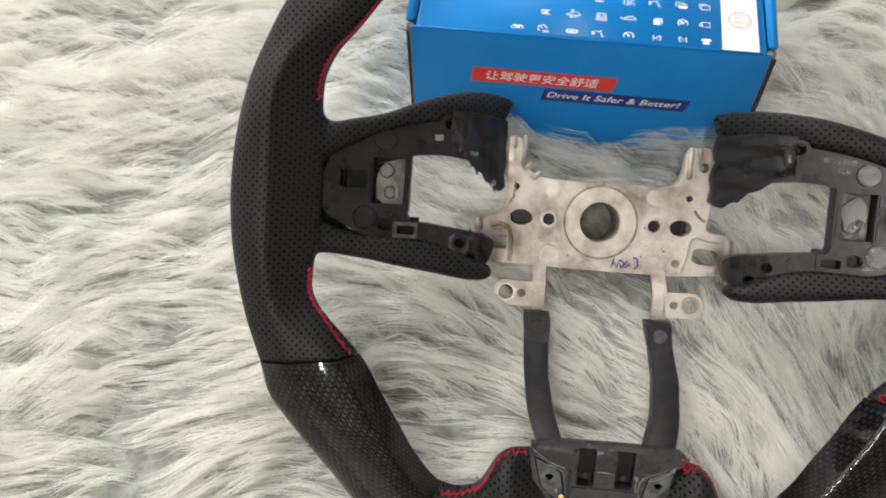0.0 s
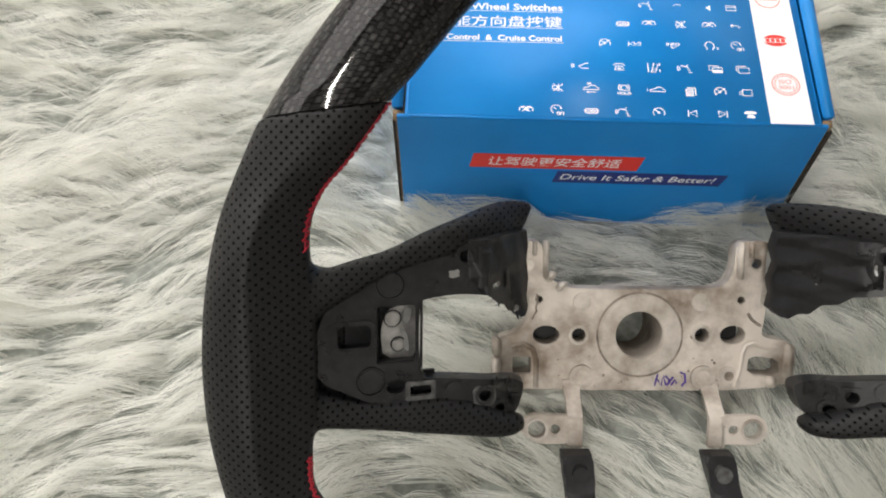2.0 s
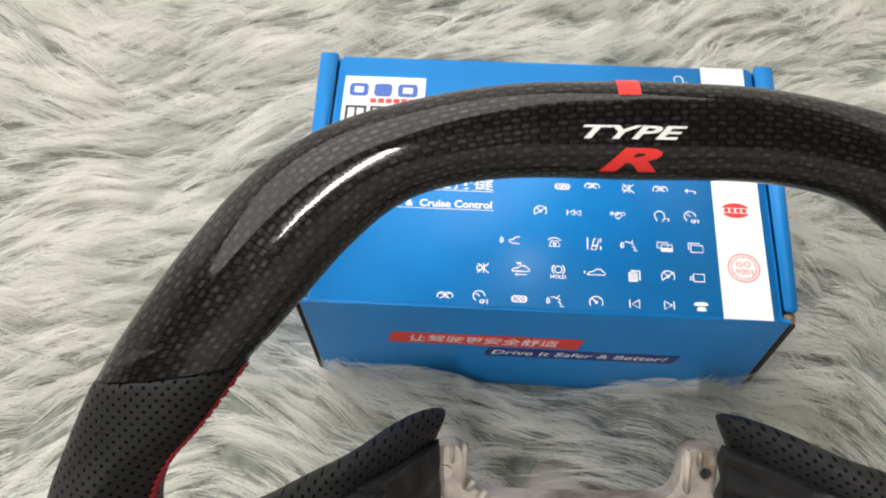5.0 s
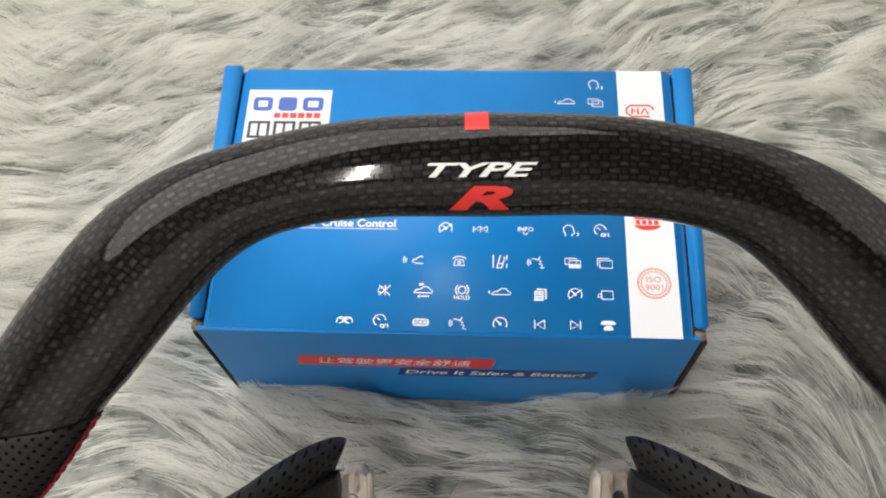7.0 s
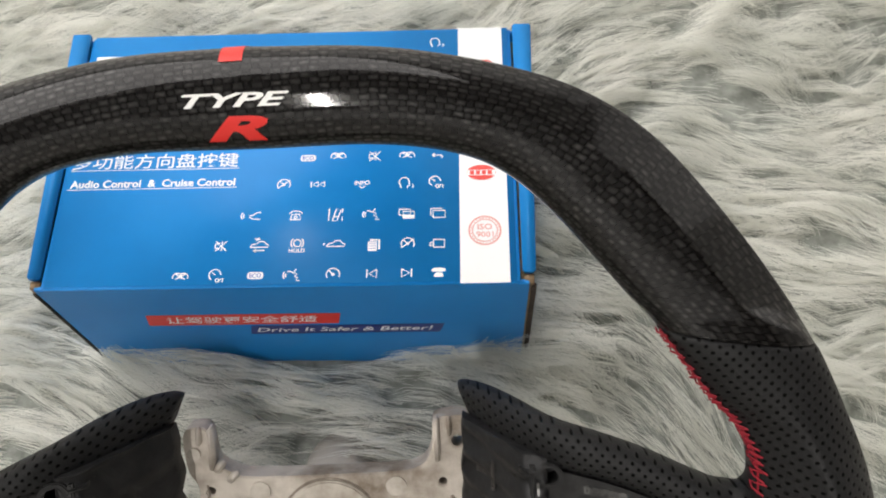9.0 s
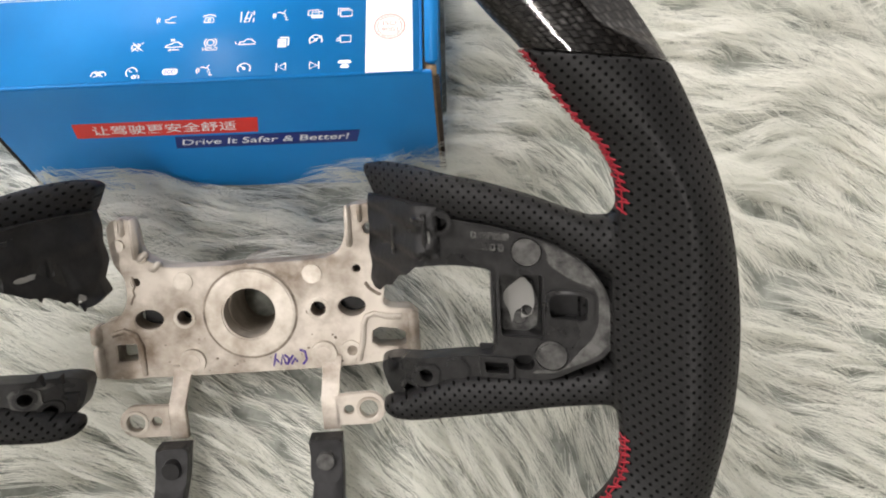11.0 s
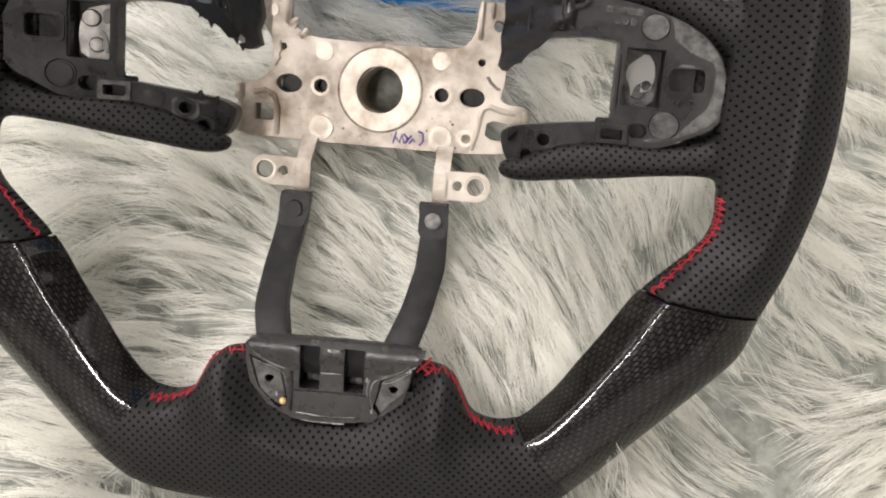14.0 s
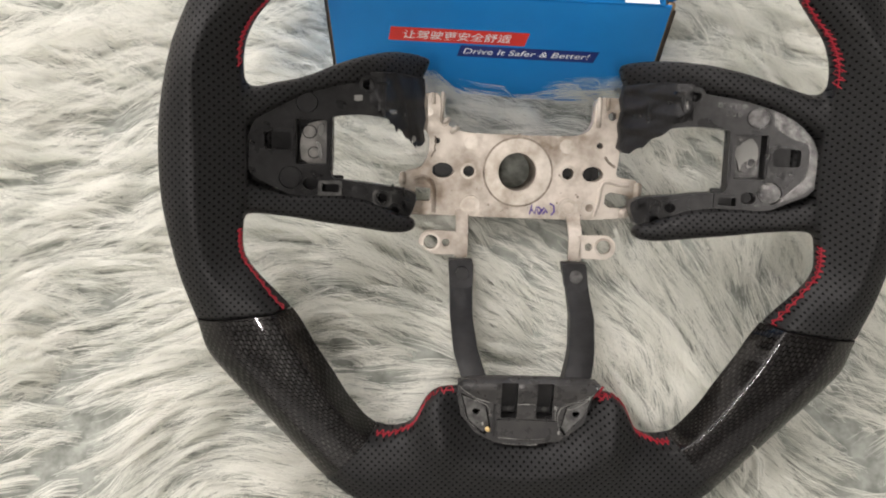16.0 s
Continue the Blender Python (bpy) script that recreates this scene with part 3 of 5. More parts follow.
# red stitching along the inner edges of the leather
def stitches(s0, s1, side, phi0, loose):
    rnd = random.Random(int(s0 * 10) + side)
    pieces = [tube([Vector(rim_point(s, phi0, side, 0.9)) / K for s in np.linspace(s0, s1, 40)], 0.4, 6)]
    count = int(abs(s1 - s0) * 13)
    for j in range(count):
        a = s0 + (s1 - s0) * (j + 0.1) / count
        b = s0 + (s1 - s0) * (j + 0.9) / count
        lean = (0.16 if j % 2 else -0.16) * (0.5 + 0.5 * loose)
        jit = rnd.uniform(-0.06, 0.06) * loose
        p = [Vector(rim_point(a, phi0 - lean + jit, side, 1.2)) / K, Vector(rim_point((a + b) / 2, phi0 + jit, side, 1.9 + loose * rnd.uniform(0, 1.2))) / K,
             Vector(rim_point(b, phi0 + lean + jit, side, 1.2)) / K]
        pieces.append(tube(p, 0.36, 5))
    return merged(*pieces)


for side in (-1, 1):
    loose = 1.0 if side > 0 else 0.25
    part("stitching", stitches(8.05, 11.1, side, radians(168), loose), M_THREAD, wheel, "red thread along the leather seam")
    part("stitching", stitches(14.0, 15.95, side, radians(168), loose), M_THREAD, wheel, "red thread along the leather seam")
    part("stitching", stitches(20.1, 22.2, side, radians(165), 1.0), M_THREAD, wheel, "red thread along the leather seam")


# loose knot at the end of the seam
end = Vector(rim_point(22.2, radians(165), 1, 1.5)) / K
for a, b in (((-4, 3, 0), (3, -3, 2)), ((-3, -3, 1), (3, 4, 1)), ((-5, 5, 0), (-1, 2, 2)), ((1, -4, 1), (5, 0, 0))):
    part("thread_knot", tube([end + Vector(a), end + (Vector(a) + Vector(b)) / 2 + Vector((0, 0, 1)), end + Vector(b)], 0.6, 6), M_THREAD, wheel, "loose red thread ends")


# centre marker and lettering on the crown
def crown_surface(u, v, raise_):
    s = 1 + abs(u) / 38.0
    ov, iv = spline(OUTER, s)[1], spline(INNER, s)[1]
    c = np.clip((v - (ov + iv) / 2) / ((ov - iv) / 2), -0.98, 0.98)
    return 96 + (14.0 + raise_) * (1 - abs(c) ** 2.3) ** (1 / 2.3)


def marker(p0, p1):
    ring = [[rim_point(1 + abs(u) / 38.0, a, 1 if u >= 0 else -1, 0.25) for a in np.linspace(radians(p0), radians(p1), 24)] for u in np.linspace(-7.6, -0.8, 5)]
    bm = bmesh.new()
    rows = [[bm.verts.new(p) for p in r] for r in ring]
    for a, b in zip(rows, rows[1:]):
        for i in range(len(a) - 1):
            bm.faces.new((a[i], a[i + 1], b[i + 1], b[i]))
    bmesh.ops.recalc_face_normals(bm, faces=bm.faces)
    return bm


part("centre_marker", marker(-70, 48), M_RED, wheel, "red centre stripe")
part("centre_marker", marker(186, 240), M_RED, wheel, "red centre stripe")


def on_crown(mesh, u, v, raise_):
    bm = bmesh.new()
    bm.from_mesh(mesh)
    bpy.data.meshes.remove(mesh)
    for k in np.arange(-1.0, 9.0, 0.5):
        bmesh.ops.bisect_plane(bm, geom=bm.verts[:] + bm.edges[:] + bm.faces[:], plane_co=(0, k * K, 0), plane_no=(0, 1, 0))
    for p in bm.verts:
        pu, pv = p.co.x / K + u, p.co.y / K + v
        p.co = (pu * K, pv * K, (crown_surface(pu, pv, raise_) + (0.1 if p.co.z > 0 else 0)) * K)
    return bm


part("lettering", on_crown(text_mesh("TYPE", 5.6, 31.5, 0.14, 0.35), -18.5, 178.4, 0.25), M_WHITE, wheel, "white slanted lettering")
part("lettering", on_crown(text_mesh("R", 9.8, 18.5, 0.4, 0.35), -12.5, 168.6, 0.25), M_RED, wheel, "bold red slanted letter")


# plastic switch brackets inside the side grips
def bracket_w(u, v):
    a = abs(u)
    drop = float(np.interp(v, (-5, 8), (0.95, 2.0)))
    return 62 + 0.38 * (a - 88) if a > 82 else 59.7 - (82 - a) * drop


for side in (-1, 1):
    outline = [(66, 41), (83, 42.5), (111, 38.5), (124, 35), (135, 31), (144, 25.5), (150.5, 18), (154, 9), (155.5, 0), (154.5, -8), (150, -13.5), (142, -17.5), (131, -23.5), (106, -23),
               (84, -27.5), (79, -36), (67, -37.5), (62.5, -24), (69, -19.5), (86, -16.5), (102, -14.5), (112, -13.5), (112, 20), (107, 21.5), (95, 22.5), (80, 21), (70, 16), (65.5, 14)]
    loops = [mirrored(rounded(outline, 2), side)]
    for hole in (rect(131.5, 1.5, 146, 12, 2.5), rect(113.5, -6, 130, 19, 1.5), rect(106, -21.5, 116, -16, 0.8), rect(117.8, -19.5, 125.6, -13.2, 3.0),
                 circle(91.4, 39.2, 3.1), circle(82.5, -24.3, 2.7), circle(75.5, -32, 2.5), circle(124, 28, 5.8), circle(132, -13, 6.2)):
        loops.append(mirrored(hole, side))
    bracket = part("switch_bracket", flat(loops, 11, 0.8, bracket_w), M_PLASTIC, wheel, "moulded dark grey plastic bracket")
    part("tray_wall", flat([mirrored([(110.4, -9), (111.5, -9), (111.5, 5), (111.5, 19.5), (110.4, 19.5), (110.4, 5)], side)], 10, 0.3, lambda u, v: bracket_w(u, v) + 0.9), M_PLASTIC, bracket, "thin worn edge of the tray")
    # sunk tray with a bright metal insert
    part("tray", flat([mirrored(rect(112.5, -7, 131, 20, 1), side)], 2, 0.2, lambda u, v: bracket_w(u, v) - 11), M_PLASTIC, bracket)
    for v0, v1 in ((-6.6, -5.6), (18.6, 19.6)):
        part("tray_wall", flat([mirrored(rect(113, v0, 130.5, v1), side)], 10, 0.1, lambda u, v: bracket_w(u, v) - 1.5), M_PLASTIC, bracket)
    part("tray_wall", flat([mirrored(rect(129.5, -6, 130.5, 19), side)], 10, 0.1, lambda u, v: bracket_w(u, v) - 1.5), M_PLASTIC, bracket)
    insert = part("metal_insert", flat([mirrored(rounded([(112, -6), (127.5, -5.5), (128.8, 6), (126.5, 15.5), (118, 18.6), (112, 18.6)], 1), side)], 3, 0.5,
                                       lambda u, v: bracket_w(u, v) - 8.2), M_STEEL if side < 0 else M_GLOSSY, bracket, "riveted insert smeared with shiny glue")
    for cu, cv, r in ((123.5, 12, 3.3), (121, 0.5, 2.8)):
        part("rivet", flat([circle(cu * side, cv, r, 20)], 2.4, 0.5, lambda u, v: bracket_w(u, v) - 6.6), M_STEEL if side < 0 else M_GLOSSY, insert)
        part("rivet_groove", flat([circle(cu * side, cv, r + 0.6, 20), circle(cu * side, cv, r, 20)[::-1]], 0.6, 0, lambda u, v: bracket_w(u, v) - 7.9), M_BLACK, insert)
    if side > 0:
        blob = [(115.5, 11), (118, 13.5), (123, 17.5), (126.6, 13), (127.2, 6), (125, 1.2), (121.5, 0), (122.4, 4.5), (119.5, 3), (118.2, -2.5), (117.2, 3), (115, 7)]
        eye = [circle(119.6, 14.4, 2.7, 18)[::-1], circle(124, 3.4, 2.2, 18)[::-1]]
        part("glue_smear", flat([rounded(blob, 1)] + eye[1:], 1.0, 0.3, lambda u, v: bracket_w(u, v) - 6.0), M_GLUE, insert, "shiny whitish glue smear")
    else:
        for blob in ([(116.5, -3.5), (119, -1), (118.4, 3.6), (120.2, 5.5), (119.4, 7.4), (117.6, 5.6), (116.2, 1.2)], [(117, 9.6), (119, 10.6), (118.6, 16.4), (115.6, 17), (115.4, 12.4)]):
            part("glue_smear", flat([mirrored(rounded(blob, 1), side)], 0.8, 0.25, lambda u, v: bracket_w(u, v) - 7.0), M_GLUE, insert, "shiny whitish glue smear")
    # dried smears of glue over the bracket
    smears = [(113, 34, 7, 1.6)] if side > 0 else [(76, -21, 4, 1.6)]
    rnd = random.Random(9 + side)
    for cu, cv, ru, rv in smears:
        edge = [(cu + ru * k * math.cos(a), cv + rv * k * math.sin(a)) for a, k in ((2 * math.pi * i / 14, rnd.uniform(0.55, 1.1)) for i in range(14))]
        part("glue_smear", flat([mirrored(rounded(edge, 1), side)], 0.5, 0.15, lambda u, v: bracket_w(u, v) + 0.45), M_GLOSSY, bracket, "shiny dried glue smear")
    if side > 0:
        # clear adhesive, with its sheen put in as a paler base colour
        film = [(129, 32.5), (136, 29.8), (144, 24.5), (150, 17.4), (153, 9), (154.2, 0), (153, -7), (148.6, -12.2), (141, -16.2), (131, -20.4), (124, -20.6), (127, -18.6), (135.5, -19), (141, -12), (149, -3), (150, 14), (140, 17.5), (132, 23), (131.5, 28)]
        part("sheen_film", flat([rounded(film, 1)], 0.5, 0.15, lambda u, v: bracket_w(u, v) + 0.45), M_GLOSSY, bracket, "smear of clear adhesive, sheen put in as a paler tone")
    # round bosses in shallow wells
    for cu, cv, r in ((124, 28, 5.4), (132, -13, 5.8)):
        part("boss", flat([circle(cu * side, cv, r, 32)], 5, 0.9, lambda u, v: bracket_w(u, v) + 0.6), M_PLASTIC if side < 0 else M_GLOSSY, bracket)
        part("boss_well", flat([circle(cu * side, cv, r + 1.6, 32)], 1.2, 0.1, lambda u, v: bracket_w(u, v) - 2.5), M_PLASTIC, bracket)
    # raised frames round the square hole and the slot, and the cups behind the holes
    part("hole_frame", flat([mirrored(rect(130.5, 0, 148, 13.5, 3), side), mirrored(rect(132, 2, 145.5, 11.5, 2), side)[::-1]], 2.2, 0.4, lambda u, v: bracket_w(u, v) + 1.0), M_PLASTIC, bracket)
    part("hole_floor", flat([mirrored(rect(130.6, 0, 148, 13.5, 1), side)], 2, 0.1, lambda u, v: bracket_w(u, v) - 7.5), M_BLACK, bracket)
    part("slot_frame", flat([mirrored(rect(104.5, -23, 117.5, -14.5, 1), side), mirrored(rect(106.5, -21, 115.5, -16.5, 0.6), side)[::-1]], 3.2, 0.4, lambda u, v: bracket_w(u, v) + 1.6),
         M_GLOSSY if side < 0 else M_PLASTIC, bracket)
    part("slot_floor", flat([mirrored(rect(105, -23.5, 128, -12, 1), side)], 2, 0.1, lambda u, v: bracket_w(u, v) - 7.5), M_BLACK, bracket)
    for cu, cv, r in ((91.4, 39.2, 3.1), (82.5, -24.3, 2.7), (75.5, -32, 2.5)):
        part("screw_collar", flat([circle(cu * side, cv, r + 2, 24), circle(cu * side, cv, r, 24)[::-1]], 2.4, 0.4, lambda u, v: bracket_w(u, v) + 1.2),
             M_PLASTIC, bracket)
        part("screw_well", flat([circle(cu * side, cv, r + 1.2, 24)], 1.5, 0.1, lambda u, v: bracket_w(u, v) - 8), M_BLACK, bracket)
    # small round pad and metal-faced end of the lower arm, with broken fins
    part("pad", flat([circle(95.5 * side, -20.6, 4.8, 26)], 2.4, 0.6, lambda u, v: bracket_w(u, v) + 0.9), M_PLASTIC, bracket)
    end_loops = [mirrored(rounded([(88.4, -19.3), (77.6, -20), (77, -29.6), (87.2, -29.6)], 1), side), mirrored(circle(82.5, -24.3, 2.7), side)[::-1]]
    part("end_face", flat(end_loops, 1.6, 0.4, lambda u, v: bracket_w(u, v) + 1.0), M_GLOSSY if side < 0 else M_PLASTIC, bracket, "squared end of the arm round a screw hole")
    fins = [((79, -20), (75.5, -20.5), (77, -15.8)), ((70.5, -26), (67, -33), (65.6, -27.5)), ((73, -20.5), (70, -21.5), (70.6, -18))] if side < 0 else [((70, -22), (66.5, -27), (66.4, -20.5))]
    for fin in fins:
        part("fin", flat([mirrored(list(fin), side)], 4.5, 0.3, lambda u, v: bracket_w(u, v) + 3.0), M_BLACK, bracket, "broken plastic fin")
    # wrapped and crumpled end of the upper arm, where it drops to the hub
    crumple = random.Random(41 + side)
    folds = [(crumple.uniform(0, math.pi), crumple.uniform(11, 19), crumple.uniform(0, 9), crumple.uniform(2.0, 4.2)) for _ in range(3)]

    def wrap_w(u, v, folds=folds):
        a, lift_ = abs(u), 2.2
        for way, span, shift, tall in folds:
            f = ((a * math.cos(way) + v * math.sin(way) + shift) / span) % 1.0
            lift_ += tall * (min(f / 0.3, (1 - f) / 0.7) - 0.5)
        return bracket_w(u, v) + lift_ * min(1.0, (91.5 - a) / 3 + 0.2)

    wrap = [(91, 25), (88, 25.5), (84, 22.5), (80.5, 20.5), (77, 16.5), (73.5, 14.5), (70, 9.5), (67, 8.5), (64, 5), (61.5, 5.5), (59.5, 8), (60.6, 15), (59.6, 22), (60.8, 31), (60.2, 38), (61, 46), (76, 47), (91, 46)]
    part("arm_end", flat([mirrored(wrap, side)], 9, 0.3, wrap_w, fine=1.1), M_BLACK, wheel, "crumpled black wrapped end of the spoke arm")
    # upright frame edges standing out of the wrapping, and the ragged trim under it
    for u0, v0, u1, v1, tall in ((84.3, 25, 86.2, 43, 3.4), (80.5, 39.8, 86.2, 41.6, 4.2), (71.0, 22, 72.6, 36, 2.0)):
        loop = [(u0, v0), (u1, v0), (u1, (v0 + v1) / 2), (u1, v1), (u0, v1), (u0, (v0 + v1) / 2)]
        part("frame_edge", flat([mirrored(loop, side)], 6, 0.5, lambda u, v, tall=tall: wrap_w(u, v) * 0.3 + bracket_w(u, v) * 0.7 + tall), M_PLASTIC, wheel)
    part("screw_collar", flat([mirrored(circle(91.4, 39.2, 5.2, 26), side), mirrored(circle(91.4, 39.2, 3.1, 26), side)[::-1]], 3.0, 0.5, lambda u, v: bracket_w(u, v) + 2.4), M_PLASTIC, bracket)
    for cu, cv in ((79, 17.5), (76, 14), (71.5, 10.5), (68.5, 7.5), (66, 5)) if side < 0 else ((82, 21), (70, 9.5)):
        k = crumple.uniform(0.45, 0.9)
        part("shard", flat([mirrored([(cu - 1.3 * k, cv + 2.5), (cu + 1.5 * k, cv + 2.5), (cu + crumple.uniform(-1.5, 1.5), cv - 1.4 * k)], side)], 1.6, 0.2, lambda u, v: bracket_w(u, v) - 0.5), M_BLACK, wheel, "ragged scrap of black trim")
    for cu, cv, ru, rv in ((77.8, 24.5, 2.4, 1.6), (66, 9.5, 1.6, 2.0), (97, 31.5, 2.8, 2.2)) if side < 0 else ((71.5, 25.5, 0.5, 2.0), (87.2, 34, 0.6, 2.6)):
        edge = [(cu + ru * q * math.cos(a), cv + rv * q * math.sin(a)) for a, q in ((2 * math.pi * i / 12, crumple.uniform(0.6, 1.1)) for i in range(12))]
        part("glue_smear", flat([mirrored(rounded(edge, 1), side)], 1.2, 0.3, lambda u, v: (wrap_w(u, v) if abs(u) < 90 else bracket_w(u, v)) + 0.8), M_GLUE, wheel, "bright fleck of dried glue")
    if side > 0:
        # moulded marks, worn past reading
        for row, (v0, v1, cells) in enumerate(((33.2, 36.2, 5), (28.6, 31.6, 3))):
            for j in range(cells):
                u0 = 103.5 + 3.1 * j + 4 * row
                part("moulded_mark", flat([rect(u0, v0 - 0.2 * j, u0 + 2.1, v1 - 0.2 * j, 0.4), rect(u0 + 0.7, v0 + 0.8 - 0.2 * j, u0 + 1.4, v1 - 0.8 - 0.2 * j)[::-1]], 0.5, 0.1, lambda u, v: bracket_w(u, v) + 0.4), M_GLOSSY, bracket)

# ---- hub plate ----
PLATE = [(-63, 38), (-51, 39), (-49.5, 22), (-44, 17.5), (-37, 14.5), (-22, 14), (0, 14), (22, 14), (37, 14.5), (44, 17.5), (47.5, 25), (47.5, 39), (65, 39.5),
         (63, 31), (63.5, 20), (64.5, 8), (64, -2), (62.5, -9), (66, -11.5), (78, -12), (78.5, -34), (68, -37), (50, -38.5), (33, -39), (-32, -39), (-50, -38.5), (-66, -39), (-74.5, -37),
         (-74.5, -12), (-62, -9), (-57, 0), (-57, 11), (-62, 18)]
loops = [rounded(PLATE, 2), circle(-0.5, -9.5, 12.2, 40)[::-1]]
for cu, cv, r, rv in ((-48, -10, 6.8, 4.9), (48, -9.5, 6.6, 4.9), (-31.3, -10, 3.5, None), (32, -9.5, 3.7, None), (58.5, 27.5, 2.7, None), (-52, 8.5, 1.9, None), (51.5, 8.7, 1.9, None)):
    loops.append(circle(cu, cv, r, 26, rv)[::-1])
loops += [rect(-65, -30, -55.5, -21.5, 1)[::-1], rounded([(56, -30), (73, -31), (72, -22), (57, -20)], 1)[::-1]]
plate = part("hub_plate", flat(loops, 12, 0.9), M_ALLOY, wheel, "cast bare aluminium hub plate, stained")
part("hub_ring", flat([circle(0, -9.5, 21.2, 56), circle(-0.3, -9.5, 12.2, 56)[::-1]], 3, 0.8, base=1.6), M_MACHINED, plate, "machined pale ring")
part("hub_groove", flat([circle(0, -9.5, 22.4, 56), circle(0, -9.5, 21.3, 56)[::-1]], 0.6, 0.1, base=0.3), M_STAIN, plate)
# black plate added behind the holes, standing in for the shade under them
back = [(-54, -36), (54, -36), (54, 12), (-54, 12)]
part("hole_shade_plate", flat([back, circle(0, -9.5, 13, 40)[::-1]], 3, 0, base=-13), M_BLACK, plate)
sleeve = flat([circle(0, -9.5, 19, 40), circle(0, -9.5, 12.2, 40)[::-1]], 52, 0, base=-11)
part("hub_sleeve", sleeve, M_ALLOY, plate)
for cu, cv, r, h in ((-30, 7.6, 4.6, 0.9), (30.5, 7.8, 4.6, 0.9), (-29.5, -31.5, 6.2, 2.2), (33, -31.5, 6.2, 2.2), (-58, 26.5, 3.0, 1.5), (-47.5, 20, 2.4, 2.0)):
    boss = part("boss", disc(cu, cv, h, r, 2.5 + h), M_MACHINED, plate)
    if h > 2:
        part("boss_well", disc(cu, cv, h + 0.25, r * 0.62, 0.4, 0.1), M_ALLOY, boss)
# spare lug cast beside the stem, bent clips on the upper edge, a crack and cast marks
part("boss", disc(46, -30.5, 0.9, 4.6, 3), M_MACHINED, plate)
part("boss_well", disc(46.6, -30.8, 1.15, 2.5, 0.4, 0.1), M_STAIN, plate)
for cu, cv, turn in ((-47.2, 20.8, 35), (-41.4, 15.6, 40)):
    part("bent_clip", push(bar(-2.9, -1.5, -3, 2.9, 1.5, 4.2, 0.6), lambda c, cu=cu, cv=cv, turn=turn: pose(cu * K, cv * K, 0, 0, 12, turn) @ c), M_ALLOY, plate)
part("crack", tube([(-55.5, -2, 0.1), (-54.6, 0.5, 0.2), (-53.2, 2.4, 0.1), (-53.8, 4.6, 0.2), (-52.6, 7, 0.1), (-53.4, 11.5, 0.1)], 0.5, 6, 0.5), M_STAIN, plate, "dark crack in the casting")
part("cast_seam", tube([(55, 2, 0.1), (57, -1, 0.3), (59.5, -3, 0.2), (62, -4.4, 0.1)], 0.8, 6, 0.6), M_STAIN, plate)
for cu, cv in ((-27, -9.5), (27, -9.5), (0, 15)):
    part("cast_mark", disc(cu, cv - 1, 0.35, 1.0, 0.8, 0.2, 12), M_STAIN, plate)
pits = random.Random(8)
for _ in range(46):
    cu, cv = pits.uniform(-42, 42), pits.uniform(-37, -20)
    if math.hypot(cu, cv + 9.5) > 23.5 and min(math.hypot(cu + 29.5, cv + 31.5), math.hypot(cu - 33, cv + 31.5), math.hypot(cu - 46, cv + 30.5)) > 7:
        part("pit", disc(cu, cv, 0.16, pits.uniform(0.25, 0.8), 0.3, 0.0, 7), M_STAIN, plate)
for cu, cv, r in ((-31.3, -10, 5.2), (32, -9.5, 5.6)):
    part("hole_lip", flat([circle(cu, cv, r, 28), circle(cu, cv, 3.7, 28)[::-1]], 0.8, 0.3, base=0.45), M_MACHINED, plate)
# upright ears and ribs
for side in (-1, 1):
    part("ear_rib", bar(*(sorted((48.2 * side, 50.6 * side))[0], 20, -4, sorted((48.2 * side, 50.6 * side))[1], 39, 5), 0.6), M_ALLOY, plate)
    part("ear_rib", bar(sorted((54 * side, 56 * side))[0], 31, -3, sorted((54 * side, 56 * side))[1], 39, 3.5, 0.6), M_ALLOY, plate)
    rib = [(53, -18, 0.8), (54.5, -14.5, 0.8), (58, -13.2, 0.8), (64, -15, 0.8), (71, -15.5, 0.8)] if side > 0 else [(-66, -16, 0.8), (-60, -14.5, 0.8), (-55, -17, 0.8), (-53, -23, 0.8), (-53, -37, 0.8)]
    part("raised_rib", tube(rib, 1.4), M_ALLOY, plate)
part("edge_rib", tube([(53, -18, 0.8), (52, -27, 0.8), (49.5, -36, 0.8)], 1.4), M_ALLOY, plate)
for u0, v0, u1, v1, h in ((74.5, -35, 79, -14, 4), (66, -36.5, 71, -31, 3), (-75.5, -37, -71, -22, 3), (-75.5, -20, -71, -12, 4)):
    part("edge_tab", bar(u0, v0, -9, u1, v1, h, 0.8), M_ALLOY, plate)
part("marker_stroke", flat([rounded([(8, -36.5), (9, -36.5), (10.5, -30), (9.6, -30)], 1)], 0.3, 0, base=0.2), M_PEN, plate)
for j, stroke in enumerate(([(10, -33), (12, -36), (13, -31), (14.5, -36)], [(14, -31), (16, -33), (15, -36), (18, -31.5)], [(17, -36), (19, -33), (20, -35)],
                            [(21.5, -29), (24, -30), (24.5, -34), (22.5, -36.5)])):
    part("marker_stroke", tube([(u, v, 0.15) for u, v in stroke], 0.6, 5, 0.4), M_PEN, plate)

